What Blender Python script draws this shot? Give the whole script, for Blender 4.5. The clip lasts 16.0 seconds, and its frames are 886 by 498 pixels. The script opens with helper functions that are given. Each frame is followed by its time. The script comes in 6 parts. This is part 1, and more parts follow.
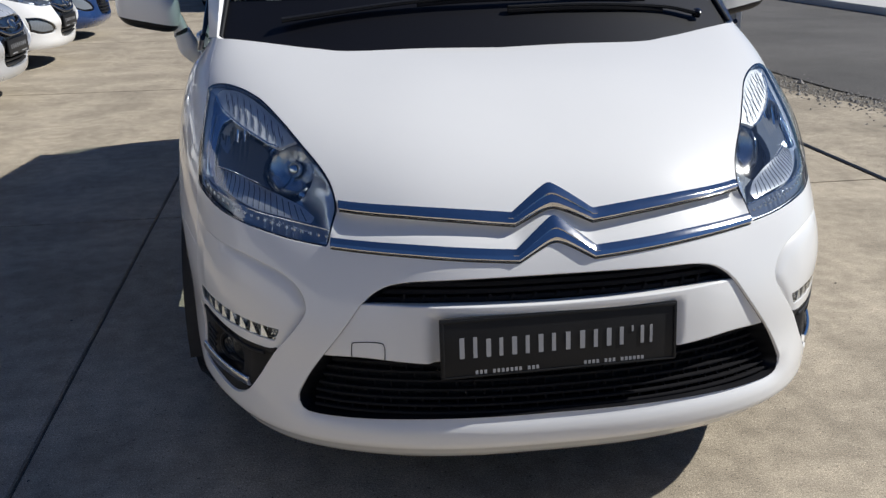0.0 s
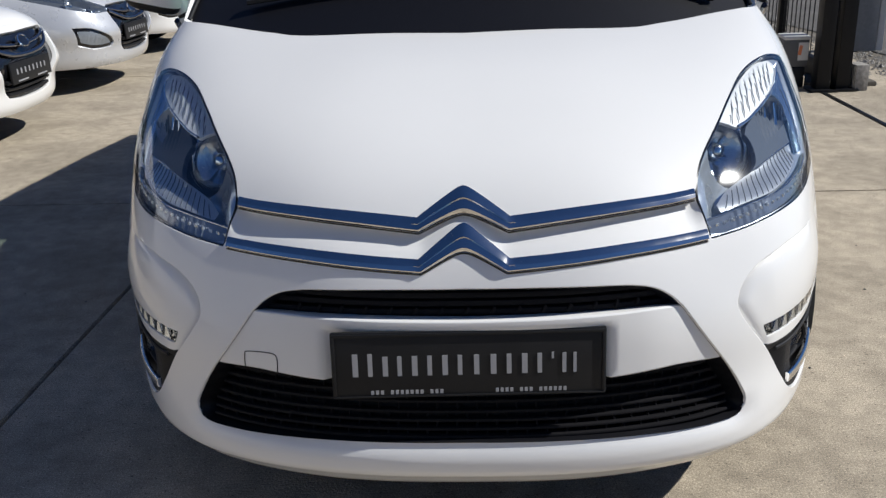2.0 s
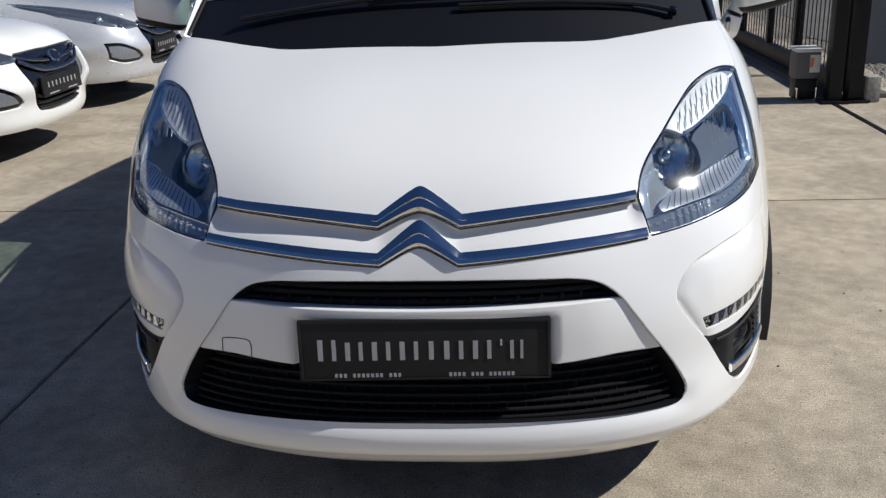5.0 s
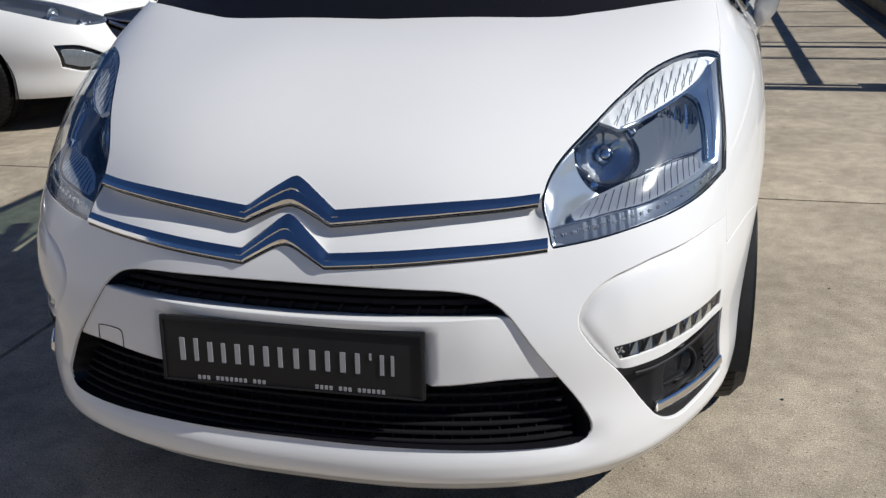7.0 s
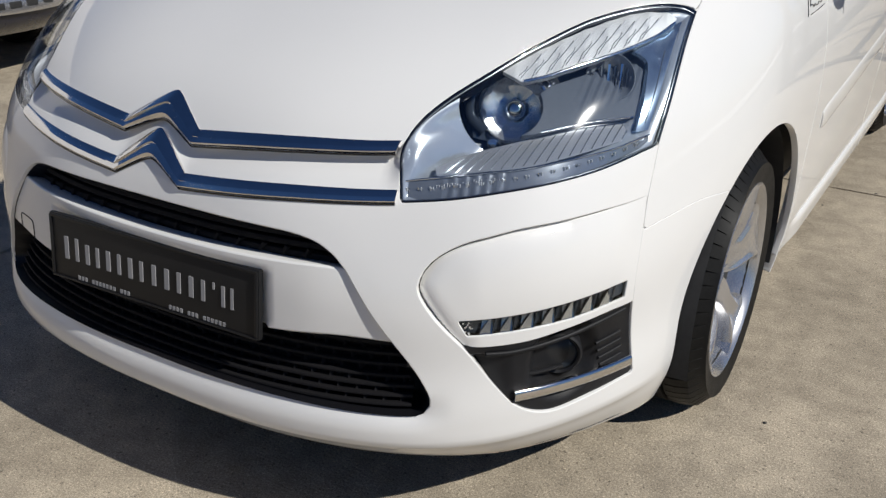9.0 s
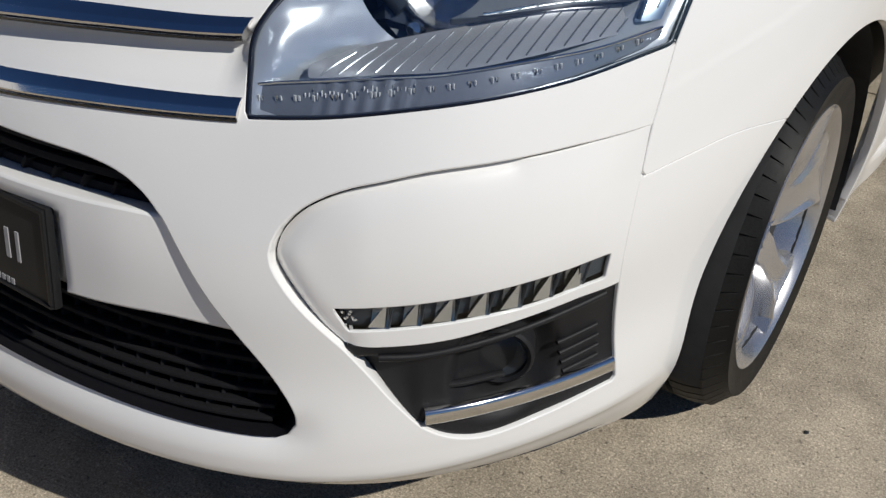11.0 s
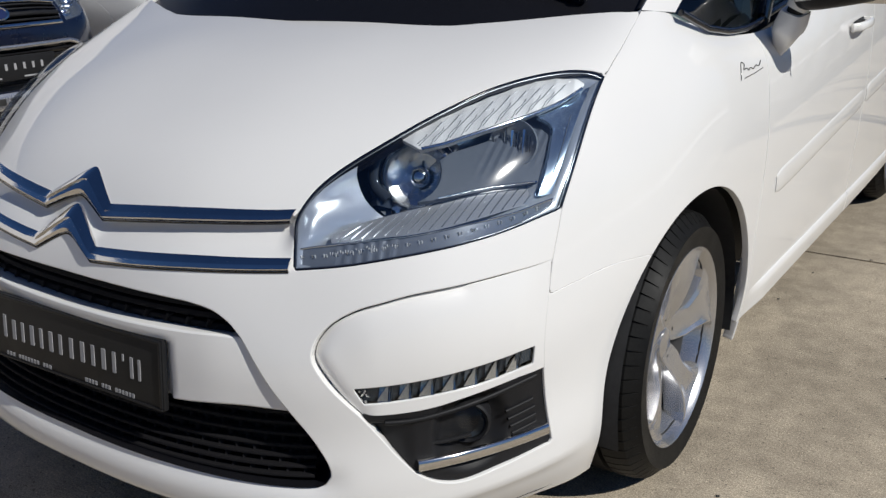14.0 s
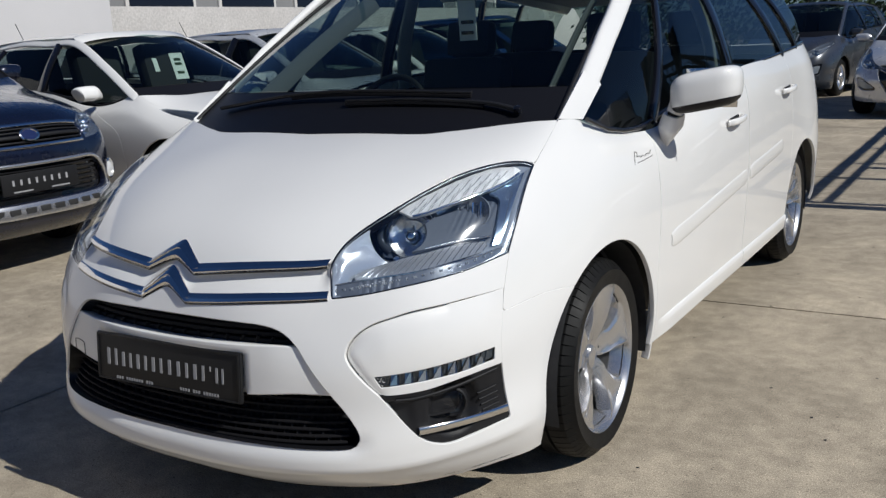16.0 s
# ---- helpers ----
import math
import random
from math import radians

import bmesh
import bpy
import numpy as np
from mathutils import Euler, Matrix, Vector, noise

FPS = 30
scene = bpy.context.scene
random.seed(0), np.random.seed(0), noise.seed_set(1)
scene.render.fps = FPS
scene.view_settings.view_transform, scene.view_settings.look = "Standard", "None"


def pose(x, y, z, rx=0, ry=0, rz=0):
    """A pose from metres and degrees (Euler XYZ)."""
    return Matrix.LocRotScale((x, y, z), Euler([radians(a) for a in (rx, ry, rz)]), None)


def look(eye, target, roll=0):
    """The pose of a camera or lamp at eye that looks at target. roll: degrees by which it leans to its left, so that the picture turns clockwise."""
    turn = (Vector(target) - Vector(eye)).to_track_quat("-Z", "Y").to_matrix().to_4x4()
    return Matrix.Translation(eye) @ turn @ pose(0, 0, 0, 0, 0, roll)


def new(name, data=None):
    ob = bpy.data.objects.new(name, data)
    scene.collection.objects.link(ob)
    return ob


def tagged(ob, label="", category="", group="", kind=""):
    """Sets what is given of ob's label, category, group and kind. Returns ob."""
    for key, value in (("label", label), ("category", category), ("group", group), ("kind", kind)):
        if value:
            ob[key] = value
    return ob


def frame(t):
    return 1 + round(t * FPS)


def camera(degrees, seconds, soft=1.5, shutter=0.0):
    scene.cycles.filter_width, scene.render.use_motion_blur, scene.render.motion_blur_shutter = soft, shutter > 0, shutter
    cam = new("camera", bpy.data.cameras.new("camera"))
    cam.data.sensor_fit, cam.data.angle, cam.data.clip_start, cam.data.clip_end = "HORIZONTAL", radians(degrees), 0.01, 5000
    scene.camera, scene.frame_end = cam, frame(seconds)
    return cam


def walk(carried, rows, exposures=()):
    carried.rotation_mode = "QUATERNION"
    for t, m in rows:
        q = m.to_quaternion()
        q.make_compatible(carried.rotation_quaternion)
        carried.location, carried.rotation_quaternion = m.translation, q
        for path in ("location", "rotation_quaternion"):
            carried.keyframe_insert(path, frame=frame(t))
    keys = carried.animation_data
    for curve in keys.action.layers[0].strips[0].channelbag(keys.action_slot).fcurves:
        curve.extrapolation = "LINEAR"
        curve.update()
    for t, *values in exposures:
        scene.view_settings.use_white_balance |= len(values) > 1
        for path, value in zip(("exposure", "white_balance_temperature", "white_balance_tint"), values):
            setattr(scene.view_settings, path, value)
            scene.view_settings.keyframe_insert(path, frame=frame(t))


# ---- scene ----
cam = camera(51.5, 16.0, soft=1.4)
PATH = [
    (0, (-0.48, -1.771, 1.326), (-0.234, 0.101, 0.665), -1.0),
    (0.5, (-0.332, -1.623, 1.323), (-0.139, 0.224, 0.582), 0.3),
    (1, (-0.217, -1.553, 1.306), (-0.108, 0.293, 0.545), -0.5),
    (1.5, (-0.025, -1.553, 1.3), (-0.039, 0.313, 0.579), -1.5),
    (2, (0.039, -1.597, 1.289), (-0.051, 0.282, 0.608), -1.8),
    (2.5, (0.026, -1.712, 1.3), (-0.06, 0.17, 0.629), -0.8),
    (3, (0.086, -1.751, 1.303), (0.005, 0.134, 0.64), -1.1),
    (5.3, (0.239, -1.746, 1.302), (0.044, 0.135, 0.651), -2.3),
    (5.5, (0.266, -1.712, 1.293), (0.049, 0.161, 0.625), -2.2),
    (6, (0.339, -1.545, 1.283), (0.065, 0.306, 0.575), -1.5),
    (6.5, (0.463, -1.454, 1.278), (0.099, 0.38, 0.569), -1.5),
    (7, (0.708, -1.432, 1.27), (0.209, 0.373, 0.568), -2.0),
    (7.5, (0.839, -1.377, 1.259), (0.24, 0.388, 0.531), -1.1),
    (8, (0.933, -1.222, 1.233), (0.276, 0.502, 0.461), 0.8),
    (8.5, (1.089, -1.131, 1.227), (0.281, 0.524, 0.448), 0.4),
    (9, (1.272, -1.055, 1.222), (0.331, 0.514, 0.414), 1.1),
    (9.5, (1.25, -0.895, 1.163), (0.301, 0.626, 0.277), 3.6),
    (10, (1.186, -0.726, 1.138), (0.225, 0.737, 0.17), 3.9),
    (12.5, (1.145, -0.358, 0.952), (0.077, 0.994, -0.062), -1.1),
    (13, (1.264, -0.482, 1.079), (0.161, 0.922, 0.178), -1.8),
    (13.5, (1.359, -0.735, 1.164), (0.304, 0.78, 0.394), -1.2),
    (13.6, (1.391, -0.781, 1.21), (0.33, 0.738, 0.455), -1.7),
    (14, (1.497, -0.918, 1.198), (0.425, 0.643, 0.554), -1.2),
    (14.5, (1.672, -1.08, 1.231), (0.548, 0.468, 0.646), -2.2),
    (15, (1.714, -1.267, 1.247), (0.665, 0.343, 0.69), -3.3),
    (15.5, (1.734, -1.445, 1.278), (0.738, 0.212, 0.766), -3.4),
    (16, (1.894, -1.582, 1.288), (0.852, 0.067, 0.847), -3.0),
]
walk(cam, [(t, look(eye, target, roll)) for t, eye, target, roll in PATH],
     exposures=[(0, 0.17, 6030, 11), (5.5, 0.14, 6040, 11), (8, -0.05, 6090, 11), (9, -0.14, 6180, 11), (10, -0.21, 6200, 11), (12.5, -0.29, 6200, 11), (14, -0.24, 6120, 11), (16, -0.18, 6030, 10.5)])

# ---- light ----
SUN_HEIGHT, SUN_SIDE = 42.5, 91.0
world = bpy.data.worlds.new("sky")
scene.world = world
world.use_nodes = True
sky = world.node_tree.nodes.new("ShaderNodeTexSky")
sky.dust_density, sky.ozone_density = 0.2, 4.5
sky.sky_type, sky.sun_disc = "NISHITA", False
sky.sun_elevation, sky.sun_rotation = radians(SUN_HEIGHT), radians(SUN_SIDE)
world.node_tree.nodes["Background"].inputs["Strength"].default_value = 0.036
clear_air = world.node_tree.nodes.new("ShaderNodeVectorMath")
clear_air.operation = "MULTIPLY"
clear_air.inputs[1].default_value = (0.76, 0.96, 1.27)
world.node_tree.links.new(sky.outputs[0], clear_air.inputs[0])
world.node_tree.links.new(clear_air.outputs[0], world.node_tree.nodes["Background"].inputs["Color"])
sun = new("sun", bpy.data.lights.new("sun", "SUN"))
sun.data.energy, sun.data.angle, sun.data.color = 4.5, radians(0.55), (1.0, 0.952, 0.845)
sun.matrix_world = look((10 * math.sin(radians(SUN_SIDE)), 10 * math.cos(radians(SUN_SIDE)), 10 * math.tan(radians(SUN_HEIGHT))), (0, 0, 0))


# ---- materials ----
def material(name, color, rough=0.5, metal=0.0, coat=0.0, grain=0.0, scale=200.0, bump=0.0, stain=0.0, spread=3.0, emit=0.0, vary=0.0, shine=0.5, coords="Object", stretch=(1, 1, 1)):
    """A surface with fine grain, larger stains and relief. grain, stain: how far they change the colour; vary: piece by piece."""
    m = bpy.data.materials.new(name)
    m.use_nodes = True
    t = m.node_tree
    b = t.nodes["Principled BSDF"]
    b.inputs["Base Color"].default_value = (*color, 1)
    b.inputs["Roughness"].default_value = rough
    b.inputs["Metallic"].default_value = metal
    b.inputs["Specular IOR Level"].default_value = shine
    b.inputs["Coat Weight"].default_value = coat
    b.inputs["Coat Roughness"].default_value = 0.03
    if emit:
        b.inputs["Emission Color"].default_value = (*color, 1)
        b.inputs["Emission Strength"].default_value = emit
    last = None

    def link(a, c):
        t.links.new(a, c)

    place = t.nodes.new("ShaderNodeTexCoord").outputs[coords]
    if stretch != (1, 1, 1):
        mp = t.nodes.new("ShaderNodeMapping")
        mp.inputs["Scale"].default_value = stretch
        link(place, mp.inputs["Vector"])
        place = mp.outputs[0]

    def cloud(size, detail):
        n = t.nodes.new("ShaderNodeTexNoise")
        n.inputs["Scale"].default_value, n.inputs["Detail"].default_value, n.inputs["Roughness"].default_value = size, detail, 0.62
        link(place, n.inputs["Vector"])
        return n.outputs["Fac"]

    def tint(fac, amount, color_in):
        lo = t.nodes.new("ShaderNodeMapRange")
        lo.inputs["From Min"].default_value, lo.inputs["From Max"].default_value = 0.3, 0.7
        lo.inputs["To Min"].default_value, lo.inputs["To Max"].default_value = 1 - amount, 1 + amount
        link(fac, lo.inputs["Value"])
        mix = t.nodes.new("ShaderNodeVectorMath")
        mix.operation = "SCALE"
        link(lo.outputs[0], mix.inputs["Scale"])
        if color_in is None:
            mix.inputs[0].default_value = color
        else:
            link(color_in, mix.inputs[0])
        return mix.outputs[0]

    if grain:
        last = tint(cloud(scale, 3), grain, last)
    if stain:
        last = tint(cloud(spread, 6), stain, last)
        r = t.nodes.new("ShaderNodeMapRange")
        r.inputs["To Min"].default_value, r.inputs["To Max"].default_value = max(rough - 0.12, 0.02), min(rough + 0.12, 1)
        link(cloud(spread * 2.3, 4), r.inputs["Value"])
        link(r.outputs[0], b.inputs["Roughness"])
    if vary:
        info = t.nodes.new("ShaderNodeObjectInfo").outputs["Random"]
        last = tint(info, vary, last)
    if last is not None:
        link(last, b.inputs["Base Color"])
    if bump:
        bp = t.nodes.new("ShaderNodeBump")
        bp.inputs["Strength"].default_value, bp.inputs["Distance"].default_value = 1.0, bump
        link(cloud(scale, 4), bp.inputs["Height"])
        link(bp.outputs[0], b.inputs["Normal"])
    return m


def clear(name, tint, gloss=0.02, ior=1.45):
    """A pane: what is behind it shows through with a tint, and it mirrors the more the flatter one looks along it."""
    m = bpy.data.materials.new(name)
    m.use_nodes = True
    t = m.node_tree
    t.nodes.remove(t.nodes["Principled BSDF"])
    a, g, f, mix = (t.nodes.new("ShaderNode" + n) for n in ("BsdfTransparent", "BsdfGlossy", "LayerWeight", "MixShader"))
    a.inputs[0].default_value = (*tint, 1)
    g.inputs["Roughness"].default_value = gloss
    f.inputs["Blend"].default_value = 0.5
    base = ((ior - 1) / (ior + 1)) ** 2
    steep, sized = (t.nodes.new("ShaderNodeMath") for k in range(2))
    steep.operation, sized.operation = "POWER", "MULTIPLY_ADD"
    steep.inputs[1].default_value, sized.inputs[1].default_value, sized.inputs[2].default_value = 5.0, 1 - base, base
    t.links.new(f.outputs["Facing"], steep.inputs[0])
    t.links.new(steep.outputs[0], sized.inputs[0])
    t.links.new(sized.outputs[0], mix.inputs[0])
    t.links.new(a.outputs[0], mix.inputs[1])
    t.links.new(g.outputs[0], mix.inputs[2])
    t.links.new(mix.outputs[0], t.nodes["Material Output"].inputs["Surface"])
    return m


def concrete(name, color):
    """Broom-finished concrete: fine drag lines, pores, speckle and broad stains."""
    m = material(name, color, 0.88, grain=0.26, scale=210, stain=0.14, spread=0.8, shine=0.3)
    t = m.node_tree
    b = t.nodes["Principled BSDF"]
    last = b.inputs["Base Color"].links[0].from_socket
    place = t.nodes.new("ShaderNodeTexCoord").outputs["Object"]

    def noise_of(size, detail, stretch=None):
        v = place
        if stretch:
            mp = t.nodes.new("ShaderNodeMapping")
            mp.inputs["Scale"].default_value = stretch
            t.links.new(place, mp.inputs["Vector"])
            v = mp.outputs[0]
        n = t.nodes.new("ShaderNodeTexNoise")
        n.inputs["Scale"].default_value, n.inputs["Detail"].default_value = size, detail
        t.links.new(v, n.inputs["Vector"])
        return n.outputs["Fac"]

    def times(a, fac, lo, hi, f0, f1):
        r = t.nodes.new("ShaderNodeMapRange")
        for k, v in (("From Min", f0), ("From Max", f1), ("To Min", lo), ("To Max", hi)):
            r.inputs[k].default_value = v
        t.links.new(fac, r.inputs["Value"])
        mix = t.nodes.new("ShaderNodeVectorMath")
        mix.operation = "SCALE"
        t.links.new(a, mix.inputs[0])
        t.links.new(r.outputs[0], mix.inputs["Scale"])
        return mix.outputs[0]
    drag = noise_of(60, 5, (0.4, 1.9, 1))
    last = times(last, drag, 0.95, 1.04, 0.35, 0.65)
    last = times(last, noise_of(95, 2), 0.45, 1.0, 0.27, 0.38)
    last = times(last, noise_of(170, 1), 1.0, 1.4, 0.60, 0.70)
    last = times(last, noise_of(2.2, 7), 0.86, 1.10, 0.4, 0.6)
    last = times(last, noise_of(14, 6), 0.87, 1.10, 0.36, 0.64)
    last = times(last, noise_of(330, 2), 0.72, 1.22, 0.34, 0.66)
    t.links.new(last, b.inputs["Base Color"])
    bp = t.nodes.new("ShaderNodeBump")
    bp.inputs["Strength"].default_value, bp.inputs["Distance"].default_value = 1.0, 0.0022
    t.links.new(noise_of(150, 4), bp.inputs["Height"])
    b2 = t.nodes.new("ShaderNodeBump")
    b2.inputs["Strength"].default_value, b2.inputs["Distance"].default_value = 1.0, 0.0012
    t.links.new(drag, b2.inputs["Height"])
    t.links.new(bp.outputs[0], b2.inputs["Normal"])
    t.links.new(b2.outputs[0], b.inputs["Normal"])
    return m


PAINT = material("white car paint", (0.805, 0.795, 0.775), 0.4, coat=1.0, shine=0.12, grain=0.012, scale=900, stain=0.012, spread=2.0)
CHROME = material("chrome", (0.765, 0.75, 0.73), 0.05, 1.0, grain=0.03, scale=60, stain=0.02, spread=8)
SILVER = material("silver wheel lacquer", (0.56, 0.56, 0.57), 0.26, 0.85, coat=0.6, grain=0.05, scale=500)
BLACK = material("black textured plastic", (0.013, 0.013, 0.0145), 0.5, shine=0.25, grain=0.25, scale=700, bump=0.0003, stain=0.2, spread=12)
GLOSS = material("gloss black", (0.008, 0.008, 0.010), 0.12, coat=0.5, grain=0.05)
RUBBER = material("tyre rubber", (0.0085, 0.0085, 0.0085), 0.5, shine=0.14, grain=0.3, scale=300, bump=0.0004, stain=0.3, spread=9)
GAP = material("dark inner metal", (0.020, 0.020, 0.021), 0.8, grain=0.2, scale=50)
PANE = clear("tinted window glass", (0.40, 0.47, 0.46), ior=1.7)
SCREEN = clear("windscreen glass", (0.62, 0.72, 0.68), ior=1.6)
COWL = material("black cowl plastic", (0.0075, 0.0075, 0.0095), 0.4, grain=0.2, scale=200, shine=0.3)
LENS = clear("clear lamp lens", (0.93, 0.96, 0.98), gloss=0.06, ior=2.15)
COVER = clear("clear small lamp cover", (0.93, 0.95, 0.96), gloss=0.04, ior=1.45)
CONCRETE = concrete("brushed concrete", (0.41, 0.35, 0.265))
TARMAC = material("worn tarmac", (0.105, 0.098, 0.09), 0.9, grain=0.35, scale=90, bump=0.004, stain=0.25, spread=0.6)


# ---- building ----
def part(name, bm, mat, parent=None, label="", smooth=True):
    """One mesh object under a thing or a part."""
    me = bpy.data.meshes.new(name)
    bm.to_mesh(me)
    bm.free()
    if smooth:
        me.polygons.foreach_set("use_smooth", np.ones(len(me.polygons), bool))
    me.materials.append(mat)
    ob = new(name, me)
    ob.parent = parent
    if label:
        ob["label"] = label
    return ob


def raw(name, verts, faces, mat, parent=None, label="", smooth=True, sharp=None):
    me = bpy.data.meshes.new(name)
    me.from_pydata([tuple(map(float, v)) for v in verts], [], [tuple(map(int, f)) for f in faces])
    if smooth:
        me.polygons.foreach_set("use_smooth", np.ones(len(me.polygons), bool))
    if sharp:
        me.set_sharp_from_angle(angle=radians(sharp))
    me.materials.append(mat)
    me.update()
    ob = new(name, me)
    ob.parent = parent
    if label:
        ob["label"] = label
    return ob


def thing(name, label, category, place=(0, 0, 0), group="", kind=""):
    ob = new(name)
    ob.location = place
    ob.empty_display_size = 0.2
    bpy.context.view_layer.update()
    return tagged(ob, label, category, group, kind)


def block(name, size, m, mat, parent=None, label="", bevel=0.006):
    """A box of that size about the middle of its pose, with rounded edges."""
    bm = bmesh.new()
    bmesh.ops.create_cube(bm, size=1)
    bmesh.ops.scale(bm, vec=size, verts=bm.verts)
    if bevel:
        bmesh.ops.bevel(bm, geom=bm.edges[:], offset=min(bevel, min(size) * 0.45), segments=2, profile=0.6, affect="EDGES")
    bmesh.ops.transform(bm, matrix=m, verts=bm.verts)
    ob = part(name, bm, mat, parent, label)
    ob.data.set_sharp_from_angle(angle=radians(40))
    return ob


def lathe(name, profile, m, mat, parent=None, label="", n=40, sharp=40):
    """A turned shape: (radius, height) pairs about the pose's z axis."""
    v, f = [], []
    for r, h in profile:
        for i in range(n):
            a = 2 * math.pi * i / n
            v.append(m @ Vector((r * math.cos(a), r * math.sin(a), h)))
    for j in range(len(profile) - 1):
        for i in range(n):
            k = (i + 1) % n
            f.append((j * n + i, j * n + k, (j + 1) * n + k, (j + 1) * n + i))
    for j, r in ((0, profile[0][0]), (len(profile) - 1, profile[-1][0])):
        if 1e-6 < r < 0.02:
            ring = [j * n + i for i in range(n)]
            f.append(ring if j else ring[::-1])
    return raw(name, v, f, mat, parent, label, sharp=sharp)


def rod(name, points, width, height, mat, parent=None, label="", ups=None, n=10, square=2.0, taper=None, closed_ends=True):
    """A bar swept along points: an oval (square=2) or boxy section, width across and height along ups."""
    p = np.array(points, float)
    tang = np.gradient(p, axis=0)
    tang /= np.linalg.norm(tang, axis=1, keepdims=True)
    ups = np.tile((0, 0, 1.0), (len(p), 1)) if ups is None else np.array(ups, float)
    side = np.cross(tang, ups)
    side /= np.linalg.norm(side, axis=1, keepdims=True) + 1e-12
    up = np.cross(side, tang)
    taper = np.ones(len(p)) if taper is None else np.array(taper)
    v, f = [], []
    for i in range(len(p)):
        for k in range(n):
            a = 2 * math.pi * (k + 0.5) / n
            c, s = math.cos(a), math.sin(a)
            c, s = math.copysign(abs(c) ** (2 / square), c), math.copysign(abs(s) ** (2 / square), s)
            v.append(p[i] + taper[i] * (side[i] * c * width / 2 + up[i] * s * height / 2))
    for i in range(len(p) - 1):
        for k in range(n):
            q = (k + 1) % n
            f.append((i * n + k, i * n + q, (i + 1) * n + q, (i + 1) * n + k))
    if closed_ends:
        f.append(list(range(n))[::-1])
        f.append([(len(p) - 1) * n + k for k in range(n)])
    return raw(name, v, f, mat, parent, label, sharp=50)


def smooth(points, n=8, closed=False):
    """A Catmull-Rom curve through the points."""
    p = np.array(points, float)
    q = np.concatenate([p[-1:], p, p[:2]]) if closed else np.concatenate([2 * p[:1] - p[1:2], p, 2 * p[-1:] - p[-2:-1]])
    out = []
    for i in range(len(q) - 3):
        a, b, c, d = q[i:i + 4]
        for u in np.arange(n) / n:
            out.append(0.5 * (2 * b + (c - a) * u + (2 * a - 5 * b + 4 * c - d) * u * u + (3 * b - a - 3 * c + d) * u ** 3))
    return np.array(out if closed else out + [p[-1]])


def outline(*runs, n=8):
    """A closed line from smooth runs that meet in corners."""
    return np.concatenate([smooth(r, n)[:-1] for r in runs])


# ---- skins ----
def spline(k, p, ends):
    """Second derivatives of the cubic spline through p at knots k; ends: level in y and z at both ends."""
    n, h = len(k), np.diff(k)
    a, b = np.zeros((n, n)), np.zeros((n,) + p.shape[1:])
    a[0, 0] = a[-1, -1] = 1
    if ends:
        a[0, :2] = 2 * h[0], h[0]
        b[0] = 6 * (p[1] - p[0]) / h[0]
        b[0][..., 0] = 0
        a[-1, -2:] = h[-1], 2 * h[-1]
        b[-1] = -6 * (p[-1] - p[-2]) / h[-1]
        b[-1][..., 0] = 0
    for i in range(1, n - 1):
        a[i, i - 1:i + 2] = h[i - 1], 2 * (h[i - 1] + h[i]), h[i]
        b[i] = 6 * ((p[i + 1] - p[i]) / h[i] - (p[i] - p[i - 1]) / h[i - 1])
    return np.linalg.solve(a, b.reshape(n, -1)).reshape(b.shape)


